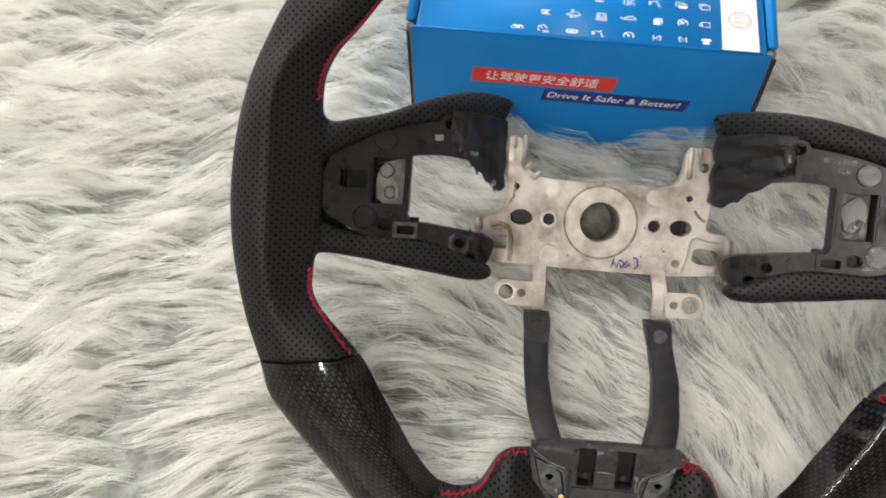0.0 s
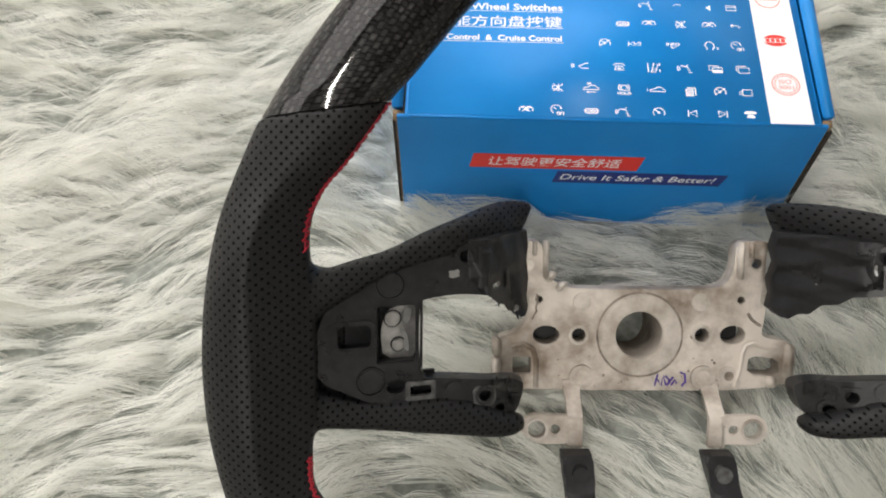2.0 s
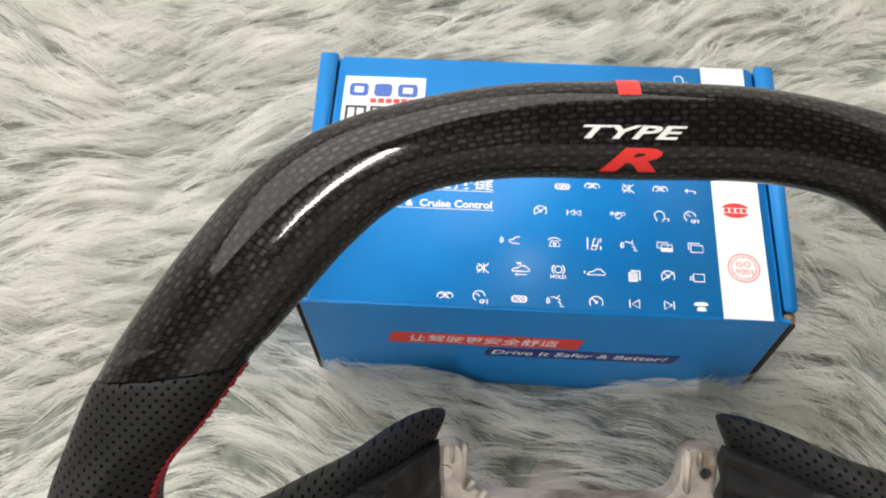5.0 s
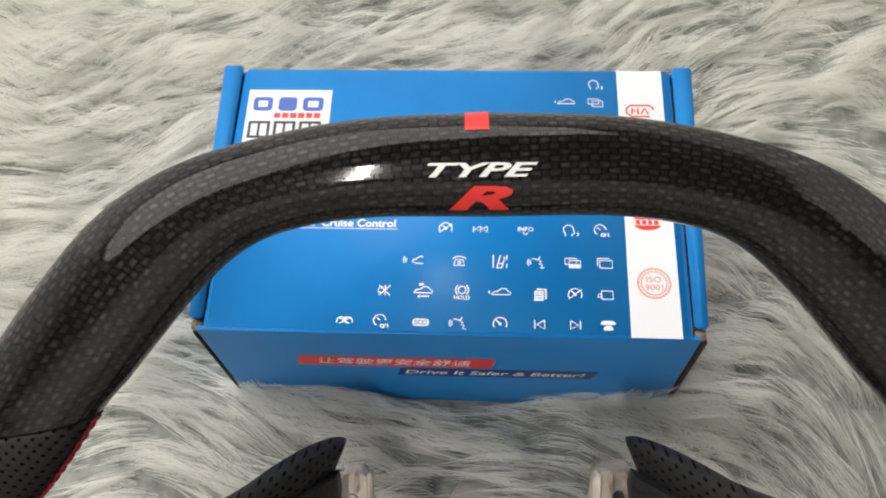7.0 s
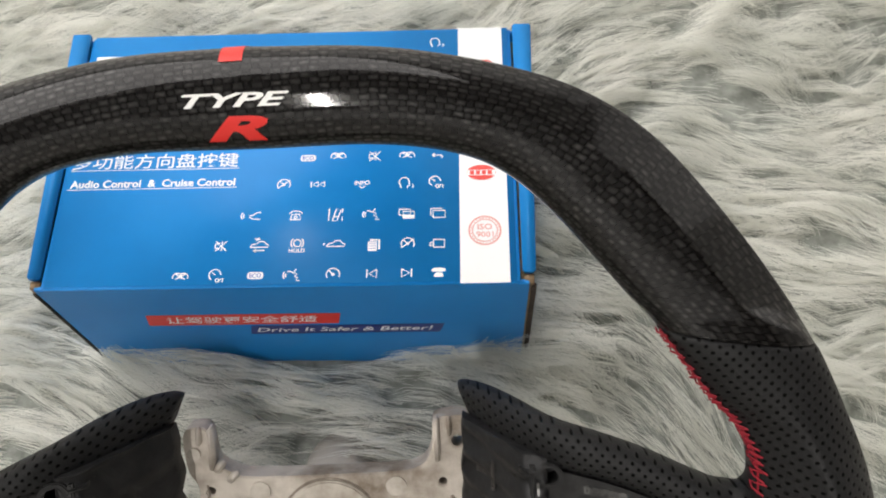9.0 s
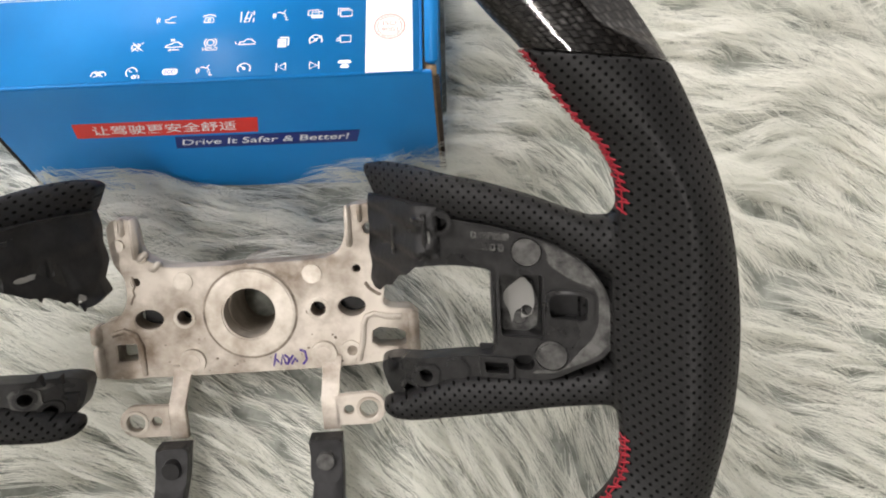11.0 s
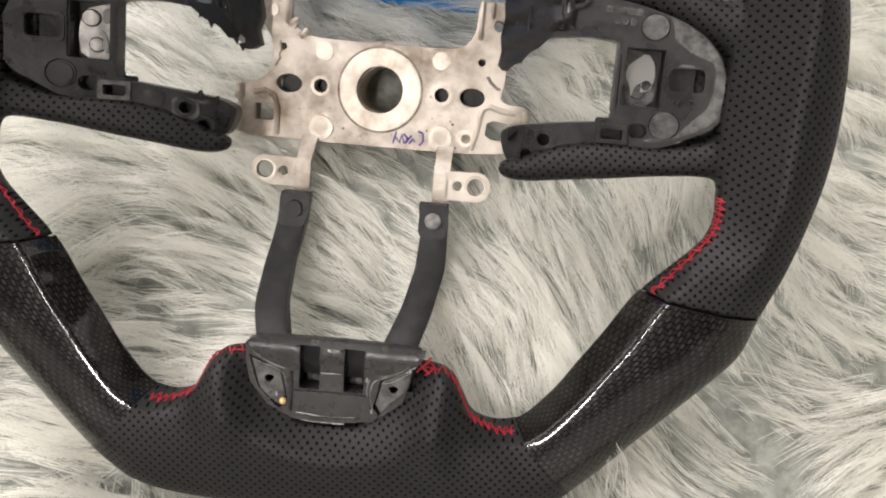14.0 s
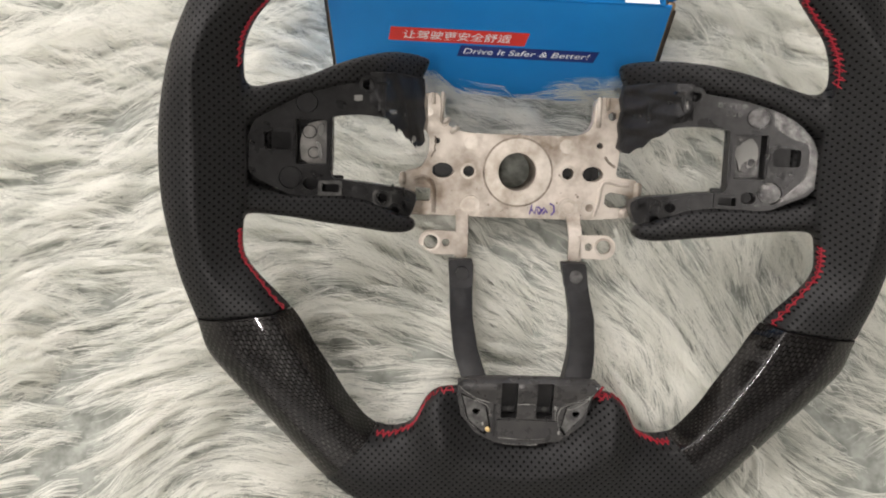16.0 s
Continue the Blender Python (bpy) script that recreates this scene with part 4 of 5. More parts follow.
# lugs and their stems
for side in (-1, 1):
    def step_w(u, v):
        return float(np.interp(v, (-48, -36), (18, 1.5)))
    a, b = (30.9, 38.6) if side < 0 else (32.2, 40.4)
    stem = [(a - 1, -33), (b + 1, -33), (b, -40), (b, -63), (a, -63), (a, -40)]
    part("lug_stem", flat([mirrored(dense(stem, 6), side)], 4, 0.5, step_w), M_ALLOY, plate)
    lug_loop = [(38, -47), (38, -61.5)] + [(54 + 7.6 * math.cos(a), -54 + 7.6 * math.sin(a)) for a in np.linspace(-1.5, 1.5, 14)]
    part("lug", flat([mirrored(lug_loop[::-1], side), mirrored(circle(54, -53.8, 4.4), side)[::-1], mirrored(circle(44.6, -54, 2.4), side)[::-1]], 4, 0.5, base=18), M_ALLOY, plate, "flat lug with two holes")
    part("lug_lip", flat([mirrored(circle(54, -53.8, 5.9, 32), side), mirrored(circle(54, -53.8, 4.4, 32), side)[::-1]], 1.2, 0.3, base=18.9), M_MACHINED, plate)
    # plastic strap from the lug up to the lower block
    edges = [(-58, 28, 42.6), (-66, 28.2, 42.7), (-77, 28.1, 41.8), (-92, 28.3, 41.4), (-106, 25.7, 39.5), (-116, 21.8, 35.4), (-121, 19.5, 33.5)] if side < 0 else [
        (-58, 26.5, 41.3), (-66, 27, 41.5), (-77, 29, 42.2), (-90, 28.9, 42.9), (-104, 25.5, 39.6), (-116, 20.4, 35.4), (-121, 18.2, 33.8)]
    heights = [(-58, 24), (-66, 29), (-74, 34), (-84, 46), (-98, 70), (-110, 90), (-116, 97), (-121, 103)]
    rings = []
    for v in np.linspace(-63, -121, 30):
        a, b = [np.interp(-v, [-r[0] for r in edges], [r[k] for r in edges]) for k in (1, 2)]
        w = spline([(-r[0], r[1]) for r in heights], -v)[0]
        a, b = (a, b) if side > 0 else (-b, -a)
        rings.append([(x * K, v * K, z * K) for x, z in ((a, w - 7), (a, w + 2.8), (a + 0.8, w + 3.6), (b - 0.8, w + 3.6), (b, w + 2.8), (b, w - 7))])
    strap = part("strap", auto_smooth(as_mesh(loft(rings))), M_BLACK, wheel, "dark grey plastic strap")
    part("end_cap", flat([mirrored(rect(27.6, -78, 41.8, -62.5, 3.4), side)], 6, 0.8, lambda u, v: float(np.interp(-v, (57, 66, 74, 81), (28.0, 32.8, 38.0, 44.6)))), M_BLACK, strap, "thicker end of the strap round its rivet")
    part("rivet", disc(34.5 * side, -70, 38.2, 4.0, 5, 0.9), M_BLACK if side < 0 else M_GLOSSY, strap)

# lower trim block between the straps
BLOCK = [(-37, -117.5), (-20, -116), (0, -116), (20, -116), (39, -117), (36, -122), (32, -133), (23, -143), (19, -149), (-10, -151.5), (-17, -150), (-27, -145), (-35, -135), (-37, -125)]
SLOTS = ((-13.6, -5.0), (5.4, 14.0))
TAB = [(34.5, -124), (22, -129.5), (19.5, -141), (22.5, -145), (30.5, -138)]

def block_w(u, v):
    return 108.2 + 0.08 * (v + 135)


def apron_w(u, v):
    """A crest along the top edge: steep behind it, sloping gently down to the lower tier before it."""
    return 112.2 - (2.0 * (v + 117.0) if v > -117.0 else 0.26 * (-117.0 - v))


wells = [mirrored([(u + (u - 26.5) * 0.14, v + (v + 134) * 0.14) for u, v in TAB], side)[::-1] for side in (-1, 1)]
block = part("trim_block", flat([dense(BLOCK, 5)] + [rect(a, -136.2, b, -116.2, 0.8)[::-1] for a, b in SLOTS] + wells, 10, 0.6, block_w), M_BLOCK, wheel,
             "moulded black plastic trim block with two slots, glue-stained")
part("block_floor", flat([rect(-36, -146, 36, -118, 8)], 2, 0.1, base=96.5), M_BLACK, block)
for a, b in SLOTS:
    part("slot_ramp", flat([rect(a - 0.3, -131.5, b + 0.3, -115.8)], 1.5, 0.2, lambda u, v: 106.2 - 0.35 * (-117.5 - v)), M_BLACK, block, "sloping floor of the slot")
    part("slot_screw", disc((a + b) / 2 + 1.2, -133.6, 99.0, 1.5, 3, 0.6), M_GLOSSY, block)
    for edge in (a - 0.5, b + 0.5):
        part("slot_wall", flat([dense(rect(edge - 0.5, -135.8, edge + 0.5, -127.0), 3)], 10, 0.3, lambda u, v: block_w(u, v) + 0.5), M_BLOCK, block)
for side in (-1, 1):
    part("corner_tab", flat([mirrored(dense(TAB, 3), side), mirrored([(26.8 + 1.9 * math.cos(a) * (1 + 0.18 * math.sin(3 * a)), -133.2 + 1.7 * math.sin(a)) for a in np.linspace(0, 2 * math.pi, 20, endpoint=False)], side)[::-1]],
                            3, 0.5, lambda u, v, side=side: block_w(u, v) - 0.6 + 0.05 * (u * side - 26)), M_GLOSSY, block, "glossy glue-smeared corner tab with a torn hole")
# upper apron that runs into the straps; its lower edge sags towards the slots
(a0, a1), (b0, b1) = SLOTS
APRON = [(-36.8, -117.2), (-34, -115.4), (-20, -114.6), (0, -114.4), (20, -114.4), (37, -115.0), (39, -116.6), (35.5, -119.8), (28, -124.5), (b1 + 3, -127.8), (b1, -127.8), (b1, -116.2), (b0, -116.2), (b0, -127.6),
         (a1, -127.6), (a1, -116.2), (a0, -116.2), (a0, -127.6), (a0 - 3, -127.6), (-26, -125), (-34, -120.5)]
part("apron", flat([dense(APRON, 4)], 6, 0.6, apron_w, fine=2.0), M_BLOCK, block, "upper apron of the trim block")
part("lower_face", flat([[(-15.5, -137.2), (-15.5, -144.5), (-14.5, -146.6), (0, -147.4), (14, -146.4), (17, -143.5), (17, -137.2), (0, -137)]], 3, 0.7, lambda u, v: block_w(u, v) + 1.0), M_BLOCK, block)
part("ledge", flat([[(-14, -148.0), (0, -148.6), (13.5, -147.6), (12, -149.6), (0, -150.9), (-12, -150.4)]], 2, 0.5, lambda u, v: block_w(u, v) + 0.9), M_BLOCK, block)
part("groove_wall", flat([dense([(-17.6, -129), (-16.4, -129), (-16.4, -147), (-17.6, -146)], 3)], 8, 0.3, lambda u, v: block_w(u, v) + 1.2), M_BLACK, block)
rnd = random.Random(5)
for pts, lift in (([(-36.5, -118.5), (-33, -121.5), (-26, -125.6), (-17, -128.2)], 0.9), ([(36.5, -118), (34, -120.8), (28, -125.2), (17, -128.4)], 0.9), ([(-4.6, -128.2), (0, -128.0), (5, -128.2)], 0.9), ([(-14.5, -147.2), (0, -148), (13.5, -147)], 1.0),
                  ([(-34.8, -124), (-30, -125.8), (-24, -127.8), (-20, -131), (-18.6, -140)], 0.5), ([(35.5, -121.5), (31, -125), (24, -127.6), (18.5, -130), (17, -136), (18.4, -142)], 0.6),
                  ([(-35.2, -126), (-31.5, -137), (-25, -143.5)], 0.3), ([(33, -125), (26, -129.6), (21, -130.6)], 0.2), ([(16.5, -129), (15.6, -134), (16.8, -142), (18.5, -146)], 0.8), ([(-12, -150.6), (0, -151.1), (8, -150.6)], 0.9)):
    run = [spline([(k, *p) for k, p in enumerate(pts)], x) for x in np.linspace(0, len(pts) - 1, 5 * len(pts))]
    for k in range(0, len(run) - 5, 4):
        part("glue_line", tube([(u, v, block_w(u, v) + lift) for u, v in run[k:k + 6]], rnd.choice((0.07, 0.12, 0.18, 0.28)), 6, 0.5), M_GLUE, block)
for u, v in ((15.4, -129.5), (18.2, -143.5), (33.5, -123.5), (-23, -139.5)):
    part("glue_blob", push(ball(1.0), lambda c, u=u, v=v: Vector((c.x * 0.6, c.y * 1.3, c.z * 0.4)) * K + Vector((u, v, block_w(u, v) + 0.7)) * K), M_GLUE, block, "dried clear glue")
part("glue_bead", push(ball(1.5), lambda c: c * K + Vector((-20.2, -142.5, block_w(-20.2, -142.5) + 1.2)) * K), M_AMBER, block, "small amber glue bead")


# ---- the box ----
BOX_W, BOX_D, BOX_H = 221.0, 138.5, 70.0 - BASE
BOX_M = pose(-130 * K, 0, BASE * K, 0, 0, 1.3)
box = thing("cardboard_box", BOX_M, "glossy blue printed cardboard mailer box on the fur rug", "box")
T = 2.2


def slab(name, x0, y0, z0, x1, y1, z1, mat, parent, label="", bevel=0.5):
    return part(name, bar(x0, y0, z0, x1, y1, z1, bevel), mat, parent, label, smooth=False)


front = slab("front_panel", 1.5, 0, 0, BOX_W - 1.5, T, BOX_H - T, M_BLUE, box)
slab("back_panel", 1.5, BOX_D - T, 0, BOX_W - 1.5, BOX_D, BOX_H - T, M_BLUE, box)
for x0, x1 in ((0, T), (BOX_W - T, BOX_W)):
    slab("side_panel", x0, 5, 0, x1, BOX_D - 2, BOX_H - 2.5, M_BLUE, box)
    slab("card_edge", x0 + 0.2, 1.2, 2, x1 - 0.2, 5, BOX_H - 3.5, M_CARD, box, "raw brown corrugated card edge")
slab("bottom_panel", 2, 2, 0, BOX_W - 2, BOX_D - 2, T, M_CARD, box)
slab("inner_panel", 3, 3, BOX_H - 9, BOX_W - 3, BOX_D - 3, BOX_H - 7, M_CARD, box)
lid_bm = bar(5.5, -0.6, BOX_H - T, BOX_W - 5.5, BOX_D + 0.5, BOX_H, 1.4)
lid = part("lid", lid_bm, M_BLUE, box, "glossy blue printed lid")
for side, x0, x1 in ((-1, -1.2, 4.4), (1, BOX_W - 4.4, BOX_W + 1.2)):
    flap = bar(x0, 5, BOX_H - 3, x1, BOX_D + 1.5, BOX_H + 0.6, 0.7)

    def splay(c, side=side):
        """The folded side flap widens and lifts a little towards the back."""
        f = c.y / (BOX_D * K)
        outer = (c.x / K < 0) if side < 0 else (c.x / K > BOX_W)
        return Vector((c.x + (side * 3.5 * K * f if outer else 0), c.y, c.z + 1.0 * K * f))
    part("side_flap", push(flap, splay), M_BLUE, box, "folded blue side flap")
    part("card_edge", bar(x0 + 0.5, 1.0, BOX_H - 8, x1 - 0.5, 5.0, BOX_H - 2.5, 0.5), M_CARD, box, "torn brown card corner")

TOP = BOX_H + 0.12


def on_top(mesh, a, b, lift=0.0):
    return moved(mesh, pose(a * K, b * K, (TOP + lift) * K))


def on_front(mesh, a, z, lift=0.0):
    return moved(mesh, pose(a * K, -(0.12 + lift) * K, (z - BASE) * K, 90))


def print_top(name, loops, mat, lift=0.0, label=""):
    return part(name, flat(loops, 0.1, 0, base=TOP + lift), mat, lid, label, smooth=False)


def strokes(lines, width=0.55):
    """Thin printed lines: each polyline becomes a ribbon."""
    bm = bmesh.new()
    for k, line in enumerate(lines):
        pts = [Vector((*p, 0)) for p in line]
        rows = []
        for i, p in enumerate(pts):
            d = (pts[min(i + 1, len(pts) - 1)] - pts[max(i - 1, 0)])
            s = Vector((-d.y, d.x, 0)).normalized() * width / 2
            z = Vector((0, 0, 0.012 * k))
            rows.append((bm.verts.new((p + s + z) * K), bm.verts.new((p - s + z) * K)))
        for a, b in zip(rows, rows[1:]):
            bm.faces.new((a[1], b[1], b[0], a[0]))
    mesh = bpy.data.meshes.new("strokes")
    bm.to_mesh(mesh)
    bm.free()
    return mesh


def arc(cx, cy, r, a0, a1, n=14, ry=None):
    return [(cx + r * math.cos(radians(a0 + (a1 - a0) * i / n)), cy + (ry or r) * math.sin(radians(a0 + (a1 - a0) * i / n))) for i in range(n + 1)]


def box_line(x0, y0, x1, y1):
    return [(x0, y0), (x1, y0), (x1, y1), (x0, y1), (x0, y0)]


def icon_lines(kind):
    """Small line drawings about eight units wide, round the origin."""
    gauge = [arc(0, 0, 2.9, -30, 215), [(0.2, 0), (-1.9, 1.9)], arc(0, 0, 0.5, 0, 360, 8)]
    car = [[(-4, -0.8), (-3.2, 0.5), (-1.4, 0.8), (0, 2), (2, 2), (3.2, 0.7), (4, 0.4), (4, -0.8), (-4, -0.8)]]
    wave = [arc(-2.6, 0, 1.2, 130, 230, 6), arc(-2.6, 0, 2.2, 135, 225, 6)]
    face = [[(0.8, 2.8), (-0.2, 1.4), (1.2, 0.3), (0.2, -0.6), (1.6, -1.2), (1.0, -2.6), (2.6, -2.6)]]
    phone = [arc(0, 0.2, 3.2, 20, 160, 10, 2.0), [(-2.4, -2.2), (2.4, -2.2), (1.6, 0.6), (-1.6, 0.6), (-2.4, -2.2)], arc(0, -0.9, 0.7, 0, 360, 8)]
    sets = {
        "gauge": gauge,
        "gauge_slash": gauge + [[(-2.8, -2.0), (2.8, 2.4)]],
        "gauge_text": [arc(-0.8, 0.8, 2.6, 0, 240), [(-0.6, 0.8), (-2.2, 2.0)], [(1.0, -2.8), (2.0, -0.8)], arc(0.4, -1.8, 0.8, 0, 360, 8), [(2.8, -2.8), (2.8, -0.8)]],
        "eyebrow": [arc(-1.4, 0, 2.0, -20, 200), arc(1.4, 0, 2.0, -20, 200), [(-2.2, -1.0), (2.2, 1.6)], [(-2.2, 1.6), (2.2, -1.0)]],
        "prev": [[(-2.2, -2), (-2.2, 2)], [(2, 2), (-1.4, 0), (2, -2), (2, 2)]],
        "next": [[(2.2, -2), (2.2, 2)], [(-2, 2), (1.4, 0), (-2, -2), (-2, 2)]],
        "rewind": [[(-3.4, -1.5), (-3.4, 1.5)], [(-0.2, 1.4), (-2.8, 0), (-0.2, -1.4), (-0.2, 1.4)], [(2.8, 1.4), (0.2, 0), (2.8, -1.4), (2.8, 1.4)]],
    }
    sets |= {   # cars and screens
        "car": car + [arc(-4.2, 0.3, 1.0, 140, 220, 5)],
        "car_star": car + [[(-2, 3.6), (0.4, 2.8)], [(-1.6, 2.4), (0, 4)], [(2.8, -2.4), (-2.4, -2.4), (-1.4, -1.6), (-1.4, -3.2), (-2.4, -2.4)]],
        "hold": [arc(0, 1, 1.7, 0, 360, 16), arc(0, 1, 2.8, -50, 50, 8), arc(0, 1, 2.8, 130, 230, 8)],
        "talk": face + wave + [arc(-2.2, -0.6, 2.4, 40, 110, 6)],
        "screens": [box_line(-3.4, -0.6, 1.6, 2.4), box_line(-1.6, -2.2, 3.4, 1.2)],
        "screen": [box_line(-2.2, -2.0, 3.2, 1.6), [(-3.2, -1.0), (-3.2, 2.6), (2.0, 2.6)]],
        "camera": [box_line(-1.6, -1.8, 3.2, 2.0), [(-1.6, -0.6), (-3.2, -1.2), (-3.0, 0.6), (-1.6, 0.4)]],
    }
    sets |= {   # sound and driving aids
        "mute": [[(-2.6, -1), (-1.4, -1), (0.4, -2.4), (0.4, 2.4), (-1.4, 1), (-2.6, 1), (-2.6, -1)], [(-2.4, -2.4), (2.6, 2.4)], [(-2.4, 2.4), (2.6, -2.4)]],
        "lane": [[(-3, -3), (-3, 3.2)], [(3, -3), (3, -1)], [(3, 1), (3, 3.2)], [(-1.4, -3), (0.8, -3), (2.2, 2.2), (0.2, 3), (-1.4, -3)], [(-0.6, -1), (1.4, -1)]],
        "head": [arc(-0.8, 0.6, 2.3, -20, 230), [(1.4, -0.2), (1.8, -1.2), (0.8, -1.6), (0.6, -2.6)], [(-2.4, -1.2), (-2.2, -2.6)], arc(2.4, -1.6, 1.0, -60, 60, 5)],
    }
    sets |= {   # telephone and seat
        "phone": phone,
        "seat": wave + [[(-1.0, 0), (1.0, 0.4), (2.0, 1.6), (4.0, 1.8)], [(-1.0, -0.6), (0.6, -1.6), (4.0, -1.8)]],
        "back": [[(-2.4, 0.2), (-1.2, 1.2)], [(-2.4, 0.2), (-1.2, -0.8)], [(-2.4, 0.2), (1.6, 0.2), (2.4, -0.6), (1.8, -1.4)]],
        "handset": [arc(0, -1.4, 3.0, 50, 140, 8)],
        "frame": [box_line(-2.6, -1.8, 2.6, 1.8), [(-2.6, 0.6), (2.6, 0.6)]],
    }
    return sets[kind]


def icon(kind, x, y, scale=1.0):
    a, b = x + 130 + 0.0227 * y, y - 0.0227 * (x + 130)
    mesh = strokes([[(u * scale, v * scale) for u, v in line] for line in icon_lines(kind)], 0.5)
    return part("icon", on_top(mesh, a, b), M_INKWHITE, lid, smooth=False)


ICON_ROWS = [
    (6, 9, ((-63, "eyebrow"), (-47, "gauge_text"), (-13, "talk"), (4, "gauge"), (21, "prev"), (36, "next"))),
    (21, 23, ((-47, "mute"), (-30, "car_star"), (-13, "hold"), (4, "car"), (36, "gauge_slash"), (49, "camera"))),
    (36, 38, ((-35, "seat"), (-15, "phone"), (3, "lane"), (20, "talk"), (35, "screens"), (49, "screen"))),
    (52, 54, ((-22, "gauge_slash"), (-6, "rewind"), (34, "head"), (48, "gauge_text"))),
    (67, 68.5, ((2, "eyebrow"), (19, "mute"), (34, "eyebrow"), (48, "back"))),
    (80, 81.5, ((2, "talk"), (18, "handset"), (47, "frame"))),
    (95, 96, ((8, "frame"), (22, "car"))),
    (123, 123.5, ((32, "car"), (46, "screens"))),
    (133.5, 134, ((46, "head"),)),
]
for y0, y1, items in ICON_ROWS:
    for x, kind in items:
        icon(kind, x, y0 + (y1 - y0) * (x + 63) / 113)


def spot(x, y):
    return x + 130 + 0.0227 * y, y - 0.0227 * (x + 130)


# filled symbols
for x, y in ((-30, 7), (-12, 67)):
    a, b = spot(x, y)
    badge = print_top("badge", [rect(a - 3.6, b - 1.7, a + 3.6, b + 1.7, 1.5)], M_INKWHITE)
    part("lettering", on_top(text_mesh("ECO", 2.9, 5.2, 0.05, 0, 0.02), a - 2.6, b - 1.0, 0.12), M_INKBLUE, lid, smooth=False)
a, b = spot(21, 22)
print_top("icon", [[(a - 2.6, b - 2.8), (a + 1.4, b - 2.8), (a + 1.4, b + 1.8), (a - 2.6, b + 1.8)]], M_INKWHITE)
part("icon", on_top(strokes([[(-1.6, 2.6), (2.4, 2.6), (2.4, -2.0)]], 0.8), a, b), M_INKWHITE, lid, smooth=False)
part("icon", on_top(strokes([[(-2.2, 0.8), (1, 0.8)], [(-2.2, -0.4), (1, -0.4)], [(-2.2, -1.6), (1, -1.6)]], 0.3), a, b, 0.12), M_INKBLUE, lid, smooth=False)
a, b = spot(50, 9)
print_top("icon", [rounded([(a - 3.4, b + 0.6), (a - 2.4, b + 2.2), (a + 2.4, b + 2.2), (a + 3.4, b + 0.6), (a + 1.8, b + 0.3), (a - 1.8, b + 0.3)], 2)], M_INKWHITE)
print_top("icon", [rounded([(a - 2.4, b - 2.2), (a + 2.4, b - 2.2), (a + 1.4, b + 0.0), (a - 1.4, b + 0.0)], 1)], M_INKWHITE)
a, b = spot(35, 81)
print_top("icon", [[(a - 1.8, b), (a + 0.8, b - 2), (a + 0.8, b + 2)]], M_INKWHITE)
a, b = spot(35, 38)
print_top("icon", [rect(a - 1.6, b - 2.2, a + 3.4, b - 0.8)], M_INKWHITE, 0.03)
a, b = spot(-13, 22)
part("lettering", on_top(text_mesh("HOLD", 2.6, 7.0, 0.05, 0, 0.02), a - 3.5, b - 3.6), M_INKWHITE, lid, smooth=False)
a, b = spot(14, 53)
part("lettering", on_top(text_mesh("INFO", 3.0, 7.0, 0.05, 0, 0.02), a - 3.5, b - 0.2), M_INKWHITE, lid, smooth=False)
part("icon", on_top(strokes([[(-1.4, -0.8), (0, -2), (1.4, -0.8)]], 0.5), a, b), M_INKWHITE, lid, smooth=False)

# white certificate strip with red stamps
strip = print_top("white_strip", [rect(189.6, -0.4, 211.2, BOX_D + 0.2)], M_INKWHITE, 0.0, "white printed strip with red stamps")
STAMP = 0.14


def stamp(name, loops, mat):
    return part(name, flat(loops, 0.06, 0, base=TOP + STAMP), mat, lid, smooth=False)


def ring2(a, b, r0, r1):
    return [circle(a, b, r0, 40), circle(a, b, r1, 40)[::-1]]


sa, sb = spot(70, 29.5)
stamp("stamp_ring", ring2(sa, sb, 7.3, 6.7), M_INKPINK)
stamp("stamp_ring", ring2(sa, sb, 5.7, 5.3), M_INKPINK)
for j in range(26):
    t = 2 * math.pi * j / 26
    stamp("stamp_mark", [[(sa + 6.2 * math.cos(t) + dx, sb + 6.2 * math.sin(t) + dy) for dx, dy in ((-0.25, -0.25), (0.25, -0.25), (0.25, 0.25), (-0.25, 0.25))]], M_INKPINK)
part("lettering", on_top(text_mesh("ISO", 3.9, 6.4, 0.02, 0, 0.02), sa - 3.2, sb + 0.5, STAMP), M_INKPINK, lid, smooth=False)
part("lettering", on_top(text_mesh("9001", 3.7, 7.6, 0.02, 0, 0.02), sa - 3.8, sb - 3.2, STAMP), M_INKPINK, lid, smooth=False)
sa, sb = spot(68.3, 59.3)
stamp("stamp_oval", [circle(sa, sb, 6.6, 40, 4.0)], M_INKRED)
part("stamp_mark", flat([rect(sa - 6.4, sb - 1.5, sa + 6.4, sb + 1.3)], 0.06, 0, base=TOP + STAMP + 0.06), M_INKWHITE, lid, smooth=False)
for j in range(4):
    part("stamp_mark", flat([rect(sa - 5.2 + 2.7 * j, sb - 1.2, sa - 3.2 + 2.7 * j, sb + 1.0)], 0.06, 0, base=TOP + STAMP + 0.12), M_INKRED, lid, smooth=False)
sa, sb = spot(67.3, 89.5)
stamp("stamp_ring", ring2(sa, sb, 7.0, 6.3), M_INKPINK)
stamp("stamp_mark", [rect(sa - 5.4, sb - 1.2, sa + 5.4, sb + 1.2)], M_INKPINK)
sa, sb = spot(67, 119.5)
